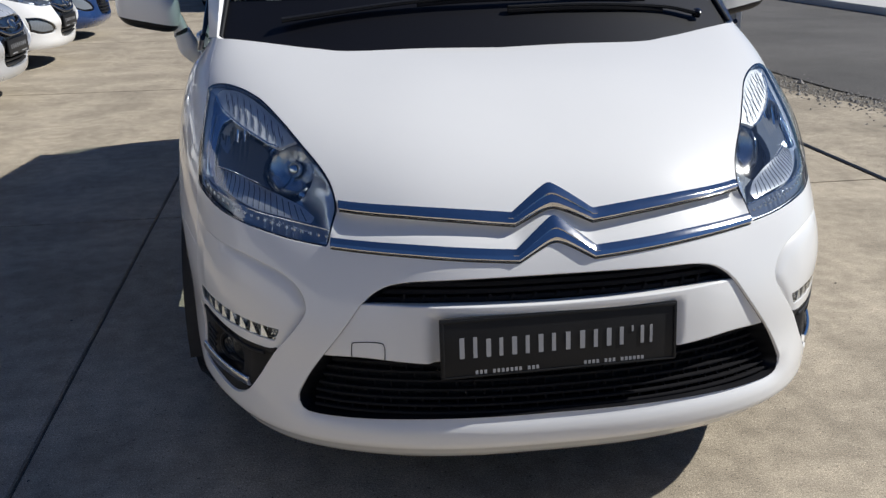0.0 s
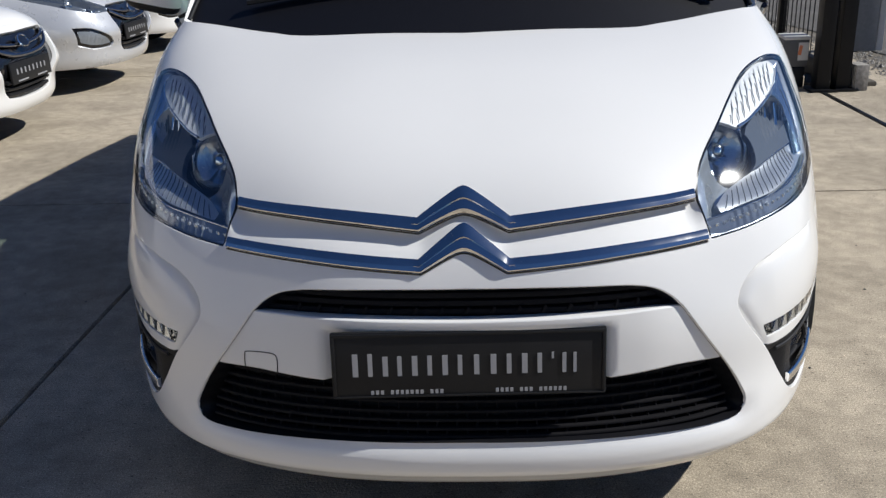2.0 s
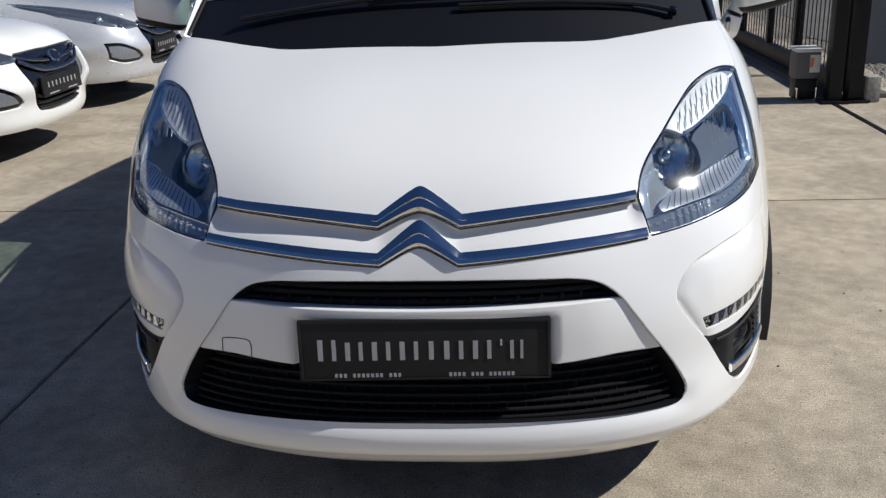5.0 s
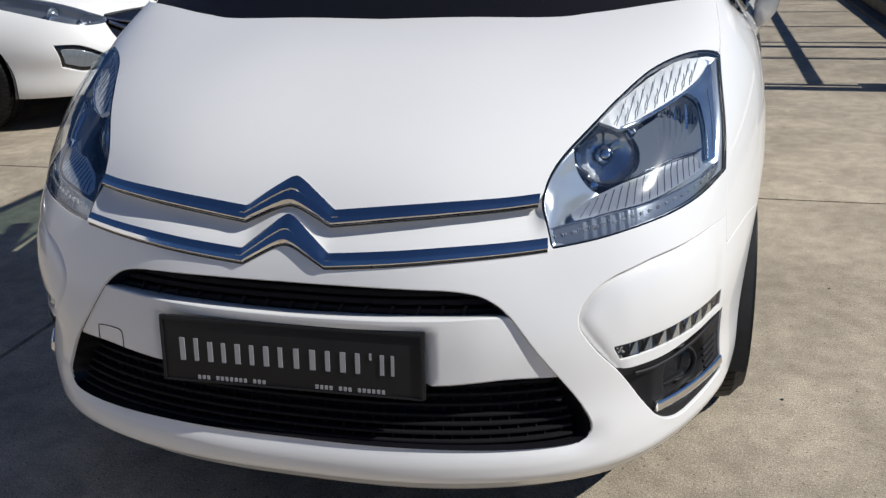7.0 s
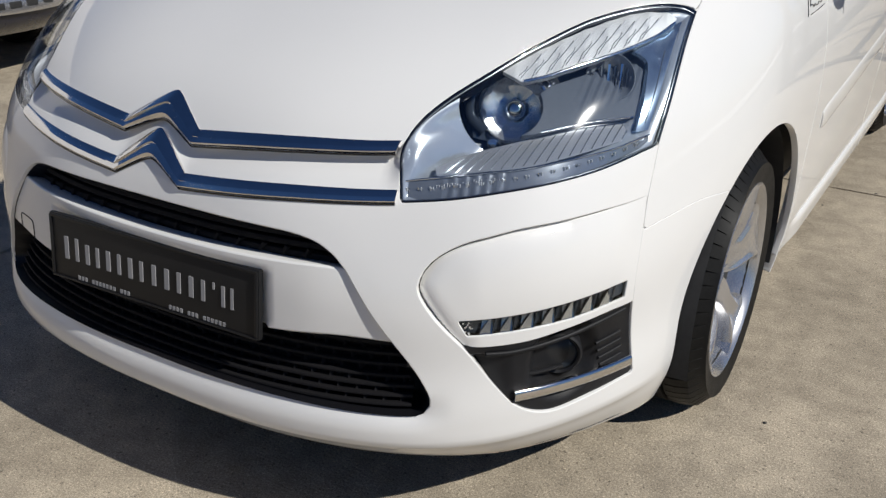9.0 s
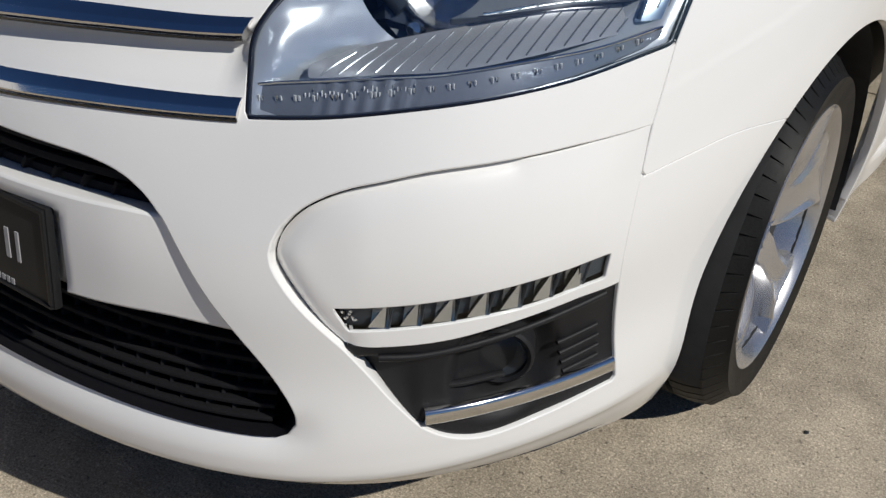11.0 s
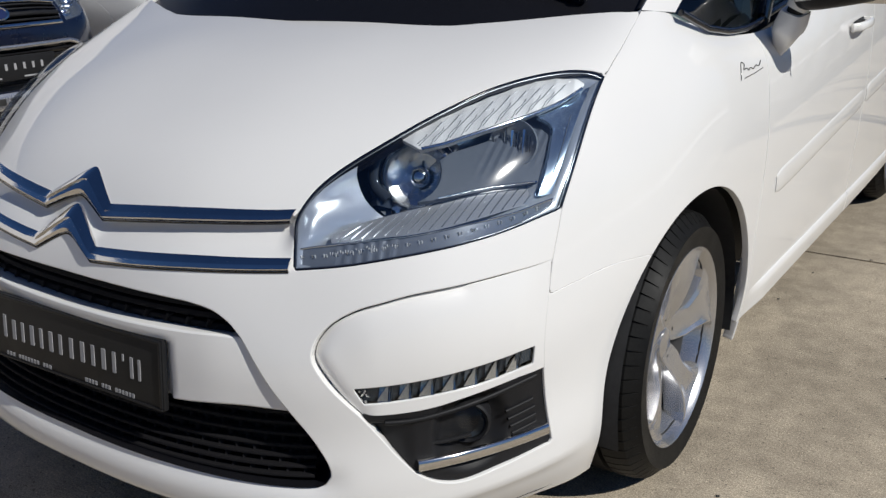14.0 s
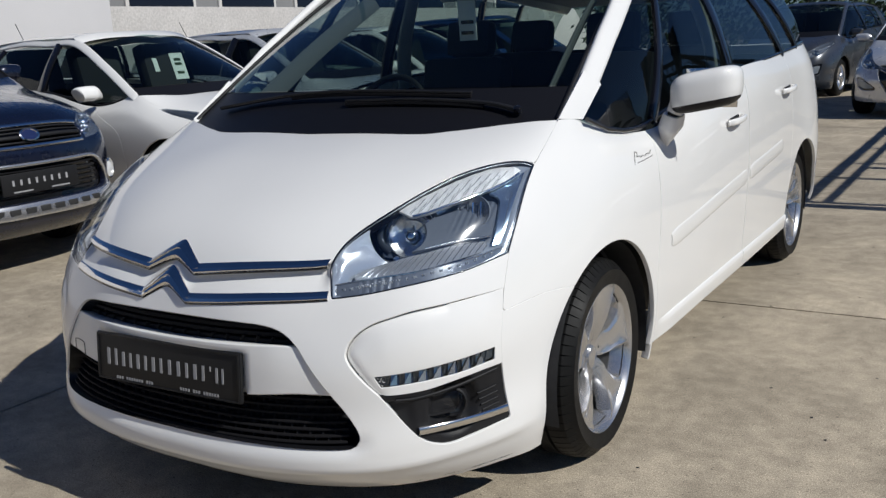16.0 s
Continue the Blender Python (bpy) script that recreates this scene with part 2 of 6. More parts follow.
class Skin:
    """A car's skin lofted through ribs. w counts ribs from the nose's middle round the side to the tail's; s counts levels upwards."""

    def __init__(self, net):
        self.net = np.array(net, float)
        self.kw, self.ks = (np.r_[0, np.cumsum(np.linalg.norm(np.diff(self.net, axis=a), axis=2).mean(1 - a))] for a in (0, 1))
        self.ms = spline(self.ks, self.net.transpose(1, 0, 2), False)

    def at(self, ws):
        w, s = np.array(ws, float).T
        i = np.clip(s.astype(int), 0, len(self.ks) - 2)
        h, f = (self.ks[i + 1] - self.ks[i])[None, :, None], (s - i)[None, :, None]
        g, p, m = 1 - f, self.net, self.ms.transpose(1, 0, 2)
        rows = g * p[:, i] + f * p[:, i + 1] + ((g ** 3 - g) * m[:, i] + (f ** 3 - f) * m[:, i + 1]) * h * h / 6
        m2 = spline(self.kw, rows, True)
        j, k = np.clip(w.astype(int), 0, len(self.kw) - 2), np.arange(len(w))
        h, f = (self.kw[j + 1] - self.kw[j])[:, None], (w - j)[:, None]
        g = 1 - f
        return g * rows[j, k] + f * rows[j + 1, k] + ((g ** 3 - g) * m2[j, k] + (f ** 3 - f) * m2[j + 1, k]) * h * h / 6

    def out(self, ws, e=0.03):
        ws = np.array(ws, float)
        w1, w0 = np.minimum(ws[:, 0] + e, len(self.kw) - 1), np.maximum(ws[:, 0] - e, 0)
        s1, s0 = np.minimum(ws[:, 1] + e, len(self.ks) - 1), np.maximum(ws[:, 1] - e, 0)
        a = self.at(np.c_[w1, ws[:, 1]]) - self.at(np.c_[w0, ws[:, 1]])
        b = self.at(np.c_[ws[:, 0], s1]) - self.at(np.c_[ws[:, 0], s0])
        n = np.cross(a, b)
        n[ws[:, 0] < 1e-6, 0] = 0
        return n / np.linalg.norm(n, axis=1, keepdims=True)

    def flat(self, ws):
        """The skin rolled out flat, about true to length."""
        ws = np.array(ws, float)
        return np.c_[np.interp(ws[:, 0], range(len(self.kw)), self.kw) + np.minimum(ws[:, 0], 0), np.interp(ws[:, 1], range(len(self.ks)), self.ks)]

    def sheet(self, w0, w1, s0, s1, step=0.012):
        nw = max(3, int((np.interp(w1, range(len(self.kw)), self.kw) - np.interp(w0, range(len(self.kw)), self.kw)) / step))
        ns = max(3, int((np.interp(s1, range(len(self.ks)), self.ks) - np.interp(s0, range(len(self.ks)), self.ks)) / step))
        u = np.interp(np.linspace(np.interp(w0, range(len(self.kw)), self.kw), np.interp(w1, range(len(self.kw)), self.kw), nw + 1), self.kw, range(len(self.kw)))
        v = np.interp(np.linspace(np.interp(s0, range(len(self.ks)), self.ks), np.interp(s1, range(len(self.ks)), self.ks), ns + 1), self.ks, range(len(self.ks)))
        ws = np.stack(np.meshgrid(u, v, indexing="ij"), -1).reshape(-1, 2)
        a = (np.arange(nw)[:, None] * (ns + 1) + np.arange(ns)).ravel()
        b = a + ns + 1
        return ws, np.concatenate([np.c_[a, b, b + 1], np.c_[a, b + 1, a + 1]])

    def far(self, ws, line, closed=True):
        """How far points lie from a line on the skin, in metres; inside a closed one: minus."""
        p, q = self.flat(ws), self.flat(line)
        a = q if closed else q[:-1]
        b = np.roll(q, -1, 0) if closed else q[1:]
        best, odd = np.full(len(p), 9.0), np.zeros(len(p), int)
        for (ax, ay), (bx, by) in zip(a, b):
            d = np.array([bx - ax, by - ay])
            u = np.clip(((p - (ax, ay)) @ d) / (d @ d + 1e-15), 0, 1)
            best = np.minimum(best, np.hypot(p[:, 0] - ax - u * d[0], p[:, 1] - ay - u * d[1]))
            if closed and ay != by:
                odd += ((ay > p[:, 1]) != (by > p[:, 1])) & (p[:, 0] < (bx - ax) * (p[:, 1] - ay) / (by - ay) + ax)
        return np.where(odd % 2 == 1, -best, best) if closed else best


def tidy(ws, tri):
    used, back = np.unique(tri, return_inverse=True)
    return ws[used], back.reshape(-1, 3)


def clip(sheet, f):
    """Cuts a sheet along f = 0. Gives the piece where f is under 0, and the rest."""
    ws, tri = sheet
    f = np.where(np.abs(f) < 1e-6, 1e-6, f)
    low = f < 0
    count = low[tri].sum(1)
    ins, outs, pts, seen = [tri[count == 3]], [tri[count == 0]], list(ws), {}

    def cut(a, b):
        key = (min(a, b), max(a, b))
        if key not in seen:
            u = f[a] / (f[a] - f[b])
            seen[key] = len(pts)
            pts.append(ws[a] + u * (ws[b] - ws[a]))
        return seen[key]

    for t in tri[(count == 1) | (count == 2)]:
        k = [i for i in range(3) if low[t[i]] == (count_of := low[t].sum() == 1)][0]
        a, b, c = t[k], t[(k + 1) % 3], t[(k + 2) % 3]
        ab, ac = cut(a, b), cut(a, c)
        one, two = [[a, ab, ac]], [[ab, b, c], [ab, c, ac]]
        (ins if count_of else outs).append(np.array(one))
        (outs if count_of else ins).append(np.array(two))
    pts = np.array(pts)
    return tidy(pts, np.concatenate(ins)), tidy(pts, np.concatenate(outs))


def panel(name, skin, sheet, mat, parent, side=0, lift=None, depth=0.014, curl=0.0014, label="", edge_lift=None):
    """A sheet of skin as a pressed panel: side 1 left half, -1 right half, 0 both. Its edges are rounded over and turned inwards by depth."""
    ws, tri = sheet
    n = skin.out(ws)
    p = skin.at(ws) + (0 if lift is None else n * np.broadcast_to(lift(ws) if callable(lift) else lift, len(ws))[:, None])
    edges = {}
    for t in tri:
        for a, b in ((t[0], t[1]), (t[1], t[2]), (t[2], t[0])):
            edges[(a, b)] = 1
    rim = [(a, b) for a, b in edges if (b, a) not in edges]
    last = len(skin.kw) - 1
    mid = (ws[:, 0] < 1e-6) | (ws[:, 0] > last - 1e-6)
    rim = [(a, b) for a, b in rim if not (mid[a] and mid[b])]
    verts, faces = [p], [tri]
    if depth and rim:
        ra = np.array(rim)
        t = np.cross(p[ra[:, 1]] - p[ra[:, 0]], n[ra[:, 0]])
        away = np.zeros_like(p)
        np.add.at(away, ra[:, 0], t)
        np.add.at(away, ra[:, 1], t)
        ids = np.unique(ra)
        away = away[ids] / (np.linalg.norm(away[ids], axis=1, keepdims=True) + 1e-9)
        where = np.full(len(p), -1)
        where[ids] = np.arange(len(ids))
        away[:, 0] = np.where(mid[ids], 0, away[:, 0])
        down = -n[ids]
        down[:, 0] = np.where(mid[ids], 0, down[:, 0])
        rings = [p[ids], p[ids] + away * curl * 0.7 + down * curl * 0.3, p[ids] + away * curl + down * curl, p[ids] + away * curl + down * (curl + depth)]
        base = len(p)
        for ring in rings:
            verts.append(ring)
        k = len(ids)
        a, b = where[ra[:, 0]], where[ra[:, 1]]
        for r in range(3):
            lo, hi = base + r * k, base + (r + 1) * k
            faces += [np.c_[a + lo, a + hi, b + hi], np.c_[a + lo, b + hi, b + lo]]
    v, f = np.concatenate(verts), np.concatenate(faces)
    if side >= 0:
        allv, allf = v, f
    if side <= 0:
        mv, mf = v * (-1, 1, 1), f[:, ::-1]
        if side < 0:
            allv, allf = mv, mf
        else:
            allv, allf = np.concatenate([v, mv]), np.concatenate([f, mf + len(v)])
    me = bpy.data.meshes.new(name)
    me.from_pydata(allv.tolist(), [], allf.tolist())
    if side == 0:
        bm = bmesh.new()
        bm.from_mesh(me)
        near = [x for x in bm.verts if abs(x.co.x) < 1e-5]
        bmesh.ops.remove_doubles(bm, verts=near, dist=1e-5)
        bm.to_mesh(me)
        bm.free()
    me.polygons.foreach_set("use_smooth", np.ones(len(me.polygons), bool))
    me.materials.append(mat)
    ob = new(name, me)
    ob.parent = parent
    if label:
        ob["label"] = label
    return ob

# Ribs of the body's left half, each from the underside up to the cowl or the window line.
RIBS = [
    [(0, 0.0595, 0.158), (0, -0.03, 0.2452), (0, -0.025, 0.3669), (0, -0.012, 0.4955), (0, 0.005, 0.6205), (0, 0.1041, 0.791), (0, 0.2825, 0.9019), (0, 0.4857, 0.9789), (0, 0.694, 1.033)],
    [(0.261, 0.0744, 0.158), (0.2706, -0.016, 0.2471), (0.2706, -0.01, 0.3689), (0.2706, 0.002, 0.4955), (0.2708, 0.0218, 0.6236), (0.2693, 0.119, 0.7861), (0.2618, 0.2924, 0.899), (0.2524, 0.4956, 0.977), (0.2429, 0.6989, 1.031)],
    [(0.4723, 0.1339, 0.16), (0.5016, 0.0446, 0.2531), (0.5067, 0.0545, 0.372), (0.5068, 0.0615, 0.4958), (0.4891, 0.0972, 0.628), (0.4645, 0.1765, 0.7714), (0.4534, 0.332, 0.8894), (0.4444, 0.5254, 0.9693), (0.4403, 0.7137, 1.027)],
    [(0.634, 0.2478, 0.158), (0.6737, 0.1804, 0.2552), (0.6788, 0.1834, 0.3774), (0.6788, 0.1834, 0.4964), (0.6689, 0.2032, 0.6365), (0.6496, 0.2974, 0.782), (0.6307, 0.452, 0.8996), (0.6168, 0.6226, 0.979), (0.6081, 0.7924, 1.04)],
    [(0.762, 0.4658, 0.152), (0.804, 0.4262, 0.2616), (0.7967, 0.4064, 0.3786), (0.7996, 0.3965, 0.508), (0.797, 0.4361, 0.6384), (0.7908, 0.5254, 0.7843), (0.7767, 0.6394, 0.895), (0.7667, 0.753, 0.975), (0.7471, 0.8878, 1.048)],
    [(0.8092, 0.6543, 0.15), (0.8497, 0.6543, 0.265), (0.8578, 0.6543, 0.38), (0.8682, 0.6841, 0.51), (0.8746, 0.7137, 0.62), (0.8694, 0.7826, 0.755), (0.8542, 0.8514, 0.87), (0.8248, 0.9302, 0.965), (0.7822, 1.019, 1.032)],
    [(0.8432, 0.9499, 0.16), (0.8787, 0.9499, 0.27), (0.8889, 0.9499, 0.38), (0.896, 0.9548, 0.5), (0.9001, 0.9598, 0.62), (0.896, 0.9845, 0.75), (0.8798, 1.019, 0.86), (0.8513, 1.0586, 0.945), (0.8076, 1.108, 1)],
    [(0.8737, 1.2868, 0.185), (0.8919, 1.2868, 0.28), (0.9021, 1.2868, 0.38), (0.9072, 1.2868, 0.5), (0.9102, 1.2968, 0.62), (0.9082, 1.3068, 0.75), (0.896, 1.3167, 0.85), (0.8757, 1.3267, 0.92), (0.8432, 1.3367, 0.965)],
    [(0.8818, 2.185, 0.2), (0.9022, 2.185, 0.29), (0.9103, 2.185, 0.39), (0.9195, 2.185, 0.52), (0.9266, 2.185, 0.65), (0.9297, 2.185, 0.78), (0.9256, 2.185, 0.9), (0.9103, 2.185, 1), (0.8787, 2.185, 1.09)],
    [(0.8833, 3.0862, 0.2), (0.9038, 3.0862, 0.29), (0.9119, 3.0862, 0.39), (0.9211, 3.0862, 0.52), (0.9283, 3.0862, 0.65), (0.9313, 3.0862, 0.79), (0.9252, 3.0862, 0.93), (0.9089, 3.0862, 1.04), (0.8731, 3.0862, 1.13)],
    [(0.869, 3.667, 0.2), (0.9048, 3.667, 0.29), (0.915, 3.667, 0.39), (0.9252, 3.667, 0.52), (0.9303, 3.667, 0.66), (0.9283, 3.667, 0.81), (0.916, 3.667, 0.95), (0.8946, 3.667, 1.06), (0.8567, 3.667, 1.155)],
    [(0.8179, 4.207, 0.25), (0.8639, 4.227, 0.33), (0.8741, 4.237, 0.42), (0.8813, 4.237, 0.55), (0.8813, 4.237, 0.68), (0.871, 4.227, 0.83), (0.8537, 4.207, 0.97), (0.8302, 4.187, 1.08), (0.7974, 4.157, 1.17)],
    [(0.593, 4.427, 0.27), (0.6543, 4.487, 0.35), (0.6748, 4.507, 0.43), (0.6799, 4.517, 0.55), (0.6799, 4.517, 0.68), (0.6696, 4.487, 0.83), (0.6543, 4.457, 0.97), (0.639, 4.427, 1.08), (0.6236, 4.387, 1.17)],
    [(0, 4.487, 0.27), (0, 4.557, 0.35), (0, 4.577, 0.43), (0, 4.587, 0.55), (0, 4.587, 0.68), (0, 4.557, 0.83), (0, 4.527, 0.97), (0, 4.497, 1.08), (0, 4.457, 1.17)],
]

# ---- the ground ----
def ground_sheet(name, x0, x1, y0, y1, z, mat, label, category):
    v = [(x0, y0, z), (x1, y0, z), (x1, y1, z), (x0, y1, z)]
    return tagged(raw(name, v, [(0, 1, 2, 3)], mat, smooth=False), label, category, kind="structure")


# ---- the white car ----
def span(a, b, n):
    return np.linspace(a, b, n)


def wheel(car, x, y, radius, rim_radius, side, width=0.21, spokes=6):
    """A tyre with grooves and a silver wheel with broad spokes; side 1: its face looks to +x."""
    w = new("wheel")
    w.parent = car
    w.location = (x, y, radius)
    m = pose(0, 0, 0, 0, 90 * side, 0)
    h = width / 2
    prof = [(rim_radius - 0.012, -h + 0.02), (rim_radius + 0.004, -h), (rim_radius + 0.05, -h - 0.008), (radius - 0.03, -h), (radius - 0.006, -h + 0.022), (radius, -h + 0.05),
            (radius + 0.001, -0.032), (radius - 0.008, -0.030), (radius - 0.008, -0.022), (radius + 0.001, -0.020), (radius + 0.001, 0.020), (radius - 0.008, 0.022), (radius - 0.008, 0.030), (radius + 0.001, 0.032),
            (radius, h - 0.05), (radius - 0.006, h - 0.022), (radius - 0.03, h), (rim_radius + 0.05, h + 0.008), (rim_radius + 0.004, h), (rim_radius - 0.012, h - 0.02)]
    n, v, f = 256, [], []
    for j, (r, t) in enumerate(prof):
        for i in range(n):
            a = 2 * math.pi * (i // 4 + (0.0, 0.04, 0.10, 0.14)[i % 4] + (0.5 if t > 0 else 0)) / (n // 4)
            rr = r - (0.006 if i % 4 in (1, 2) and j in (4, 5, 6, 13, 14, 15) else 0)
            v.append(m @ Vector((rr * math.cos(a), rr * math.sin(a), t)))
    for j in range(len(prof) - 1):
        for i in range(n):
            k = (i + 1) % n
            f.append((j * n + i, j * n + k, (j + 1) * n + k, (j + 1) * n + i))
    raw("tyre", v, f, RUBBER, w, "black rubber tyre with a grooved tread", sharp=35)
    R = rim_radius
    lip = 0.012 if spokes != 5 else 0.003
    lathe("rim", [(R - 0.004, -h + 0.03), (R - 0.03, -h + 0.05), (R - 0.035, h - 0.08), (R - 0.010 - lip, h - 0.02), (R - lip, h - 0.004), (R + 0.004, h + 0.002), (R + 0.006, h - 0.006)], m, SILVER, w, "silver alloy rim", n=72)
    lathe("brake_disc", [(0.001, -0.01), (0.13, -0.01), (0.13, 0.0), (0.001, 0.0)], m, GAP, w, n=32)
    if spokes == 5:
        # broad twisted blades, each with a sharp ridge on one edge, and narrow openings between them
        # dark disc added close behind the blades, for the shade in the openings
        lathe("wheel_back", [(0.001, h - 0.062), (R - 0.016, h - 0.062), (R - 0.014, h - 0.02)], m, GAP, w, n=40)
        for i in range(5):
            v, f = [], []
            rows = ((0.034, -0.052, 0.0), (0.060, -0.042, 0.1), (0.092, -0.028, 0.55), (0.120, -0.017, 1.0), (0.160, -0.009, 1.0), (0.198, -0.006, 0.9), (R - 0.007, -0.006, 0.55), (R + 0.001, -0.008, 0.1))
            across = ((0.0, -0.045), (1.0, -0.030), (3.0, -0.015), (9.0, -0.009), (26.0, -0.010), (44.0, -0.003), (49.5, 0.004), (51.5, 0.003), (54.0, -0.026), (54.5, -0.045))
            for r, t, open_by in rows:
                for turn, dz in across:
                    lo, hi = 20 * open_by + 0.2, 72 - 14 * open_by - 0.2
                    a = math.pi - radians(-36 + 72 * i + lo + (hi - lo) * turn / 54.5)
                    v.append(m @ Vector((r * math.cos(a), r * math.sin(a), h + t + dz * (0.2 + 0.8 * min(1, open_by * 1.2)))))
            n = len(across)
            for j in range(len(rows) - 1):
                f += [(j * n + k, (j + 1) * n + k, (j + 1) * n + k + 1, j * n + k + 1) for k in range(n - 1)]
            raw("spoke", v, f, SILVER, w, sharp=24)
            a = math.pi - radians(-36 + 72 * i + 40)
            lathe("wheel_bolt", [(0.010, -0.01), (0.010, 0.0), (0.0001, 0.001)], m @ pose(0.062 * math.cos(a), 0.062 * math.sin(a), h - 0.046), GAP, w, n=8)
        lathe("hub_cap", [(0.036, h - 0.058), (0.034, h - 0.044), (0.024, h - 0.040), (0.0, h - 0.039)], m, SILVER, w, n=28)
        return w
    for i in range(spokes):
        a = 2 * math.pi * i / spokes + 0.35
        v, f = [], []
        wide = 6 / spokes
        rows = ((0.045, 0.022 * wide, h - 0.034), (0.075, 0.032 * wide, h - 0.022), (0.11, 0.047 * wide, h - 0.010), (R - 0.055, 0.074 * wide, h - 0.008), (R - 0.016, 0.092 * wide, h - 0.014))
        for r, hw, t in rows:
            for c, dz in ((-1, -0.03), (-1, -0.006), (-0.62, 0.0), (0, -0.013), (0.62, 0.0), (1, -0.006), (1, -0.03)):
                v.append(m @ Vector((r * math.cos(a) - c * hw * math.sin(a), r * math.sin(a) + c * hw * math.cos(a), t + dz)))
        for j in range(len(rows) - 1):
            f += [(j * 7 + k, (j + 1) * 7 + k, (j + 1) * 7 + k + 1, j * 7 + k + 1) for k in range(6)]
        raw("spoke", v, f, SILVER, w, sharp=30)
    lathe("wheel_dish", [(0.176, h - 0.050), (0.178, h - 0.040), (R - 0.03, h - 0.034), (R - 0.012, h - 0.014)], m, SILVER, w, n=72)
    lathe("hub_cap", [(0.050, h - 0.04), (0.048, h - 0.018), (0.03, h - 0.012), (0.0, h - 0.010)], m, SILVER, w, n=28)
    for i in range(5):
        a = 2 * math.pi * i / 5
        lathe("wheel_bolt", [(0.009, h - 0.03), (0.009, h - 0.02), (0.0001, h - 0.019)], m @ pose(0.062 * math.cos(a), 0.062 * math.sin(a), 0), SILVER, w, n=8)
    return w


def liner(car, s, cy, cz, r, x0=0.85, x1=0.56):
    """The dark lining of a wheel arch, open below."""
    v, f = [], []
    turns = [radians(a) for a in range(-15, 196, 10)]
    for a in turns:
        v += [(s * x0, cy + r * math.cos(a), cz + r * math.sin(a)), (s * x1, cy + r * math.cos(a), cz + r * math.sin(a))]
    f = [(2 * i, 2 * i + 1, 2 * i + 3, 2 * i + 2) for i in range(len(turns) - 1)]
    f.append([2 * i + 1 for i in range(len(turns))])
    raw("arch_liner", v, f, GAP, car, sharp=40)


def patch(fn, nu, nv):
    """A sheet of quads from fn(u, v), both 0 to 1."""
    v = [fn(i / nu, j / nv) for i in range(nu + 1) for j in range(nv + 1)]
    f = [(i * (nv + 1) + j, (i + 1) * (nv + 1) + j, (i + 1) * (nv + 1) + j + 1, i * (nv + 1) + j + 1) for i in range(nu) for j in range(nv)]
    return v, f


def lerp(a, b, u):
    return np.array(a, float) * (1 - u) + np.array(b, float) * u


LAMP_TOP = [(2.015, 4.335), (1.99, 4.62), (1.965, 4.90), (2.03, 5.19), (2.17, 5.45), (2.40, 5.745), (2.66, 6.06), (2.95, 6.38), (3.25, 6.60), (3.56, 6.71), (3.80, 6.68), (3.965, 6.575)]
LAMP_OUT = [(3.965, 6.575), (3.975, 6.07), (3.984, 5.62), (3.985, 5.18), (3.97, 4.665)]
LAMP_LOW = [(3.97, 4.665), (3.6, 4.53), (3.3, 4.473), (2.79, 4.42), (2.4, 4.37), (2.015, 4.335)]
LAMP = outline(LAMP_TOP, LAMP_OUT, LAMP_LOW)
STRIP_UP = [(0, 4.93), (0.148, 4.80), (0.291, 4.669), (0.718, 4.73), (1.196, 4.804), (1.935, 4.907)]
STRIP_LOW = [(0, 4.55), (0.136, 4.419), (0.285, 4.272), (0.723, 4.31), (1.183, 4.354), (1.985, 4.40)]
HOOD_SIDE = [(3.965, 6.575), (4.0, 7.1), (4.03, 7.6), (4.06, 8.6)]
POCKET_TOP = [(2.556, 2.576), (2.389, 2.904), (2.265, 3.17), (2.20, 3.36), (2.205, 3.50), (2.25, 3.63), (2.355, 3.78), (2.541, 3.916), (2.784, 4.0), (3.018, 4.044), (3.352, 4.058), (3.697, 4.078), (3.987, 4.125)]
POCKET_OUT = [(3.987, 4.125), (4.013, 3.69), (4.03, 3.06), (4.06, 2.23), (4.062, 1.37)]
POCKET_LOW = [(4.062, 1.37), (3.64, 1.34), (3.35, 1.295), (3.19, 1.375), (3.06, 1.53), (2.926, 1.77), (2.732, 2.171), (2.556, 2.576)]
POCKET = outline(POCKET_TOP, POCKET_OUT, POCKET_LOW)
MOUTH_TOP = [(0, 4.045), (0.52, 4.038), (0.935, 4.013), (1.19, 3.98), (1.405, 3.90), (1.548, 3.76), (1.635, 3.61), (1.672, 3.53), (1.792, 3.196), (1.907, 2.888), (2.01, 2.624), (2.162, 2.254),
             (2.295, 1.90), (2.335, 1.67), (2.285, 1.52), (2.15, 1.475), (1.75, 1.49), (1.3, 1.52), (0.75, 1.545), (0, 1.56)]
MOUTH = np.concatenate([[(-0.5, 4.045)], smooth(MOUTH_TOP), [(-0.5, 1.56)]])
BAND_TOP = smooth([(0, 3.54), (0.73, 3.552), (1.167, 3.556), (1.41, 3.562), (1.72, 3.55)])
BAND_LOW = smooth([(0, 2.50), (1.0, 2.545), (1.40, 2.61), (1.64, 2.64), (2.05, 2.625)])
FOG_TOP = smooth([(2.4, 2.60), (2.556, 2.576), (2.742, 2.55), (3.085, 2.55), (3.383, 2.60), (3.70, 2.64), (4.2, 2.68)])
DAYLIGHT = outline([(2.49, 3.0), (2.575, 2.725)], [(2.575, 2.725), (2.88, 2.735), (3.24, 2.74), (3.54, 2.735), (3.95, 2.775)], [(3.95, 2.775), (3.955, 3.06)], [(3.955, 3.06), (3.635, 3.052), (3.33, 3.044), (2.95, 3.025), (2.49, 3.0)])
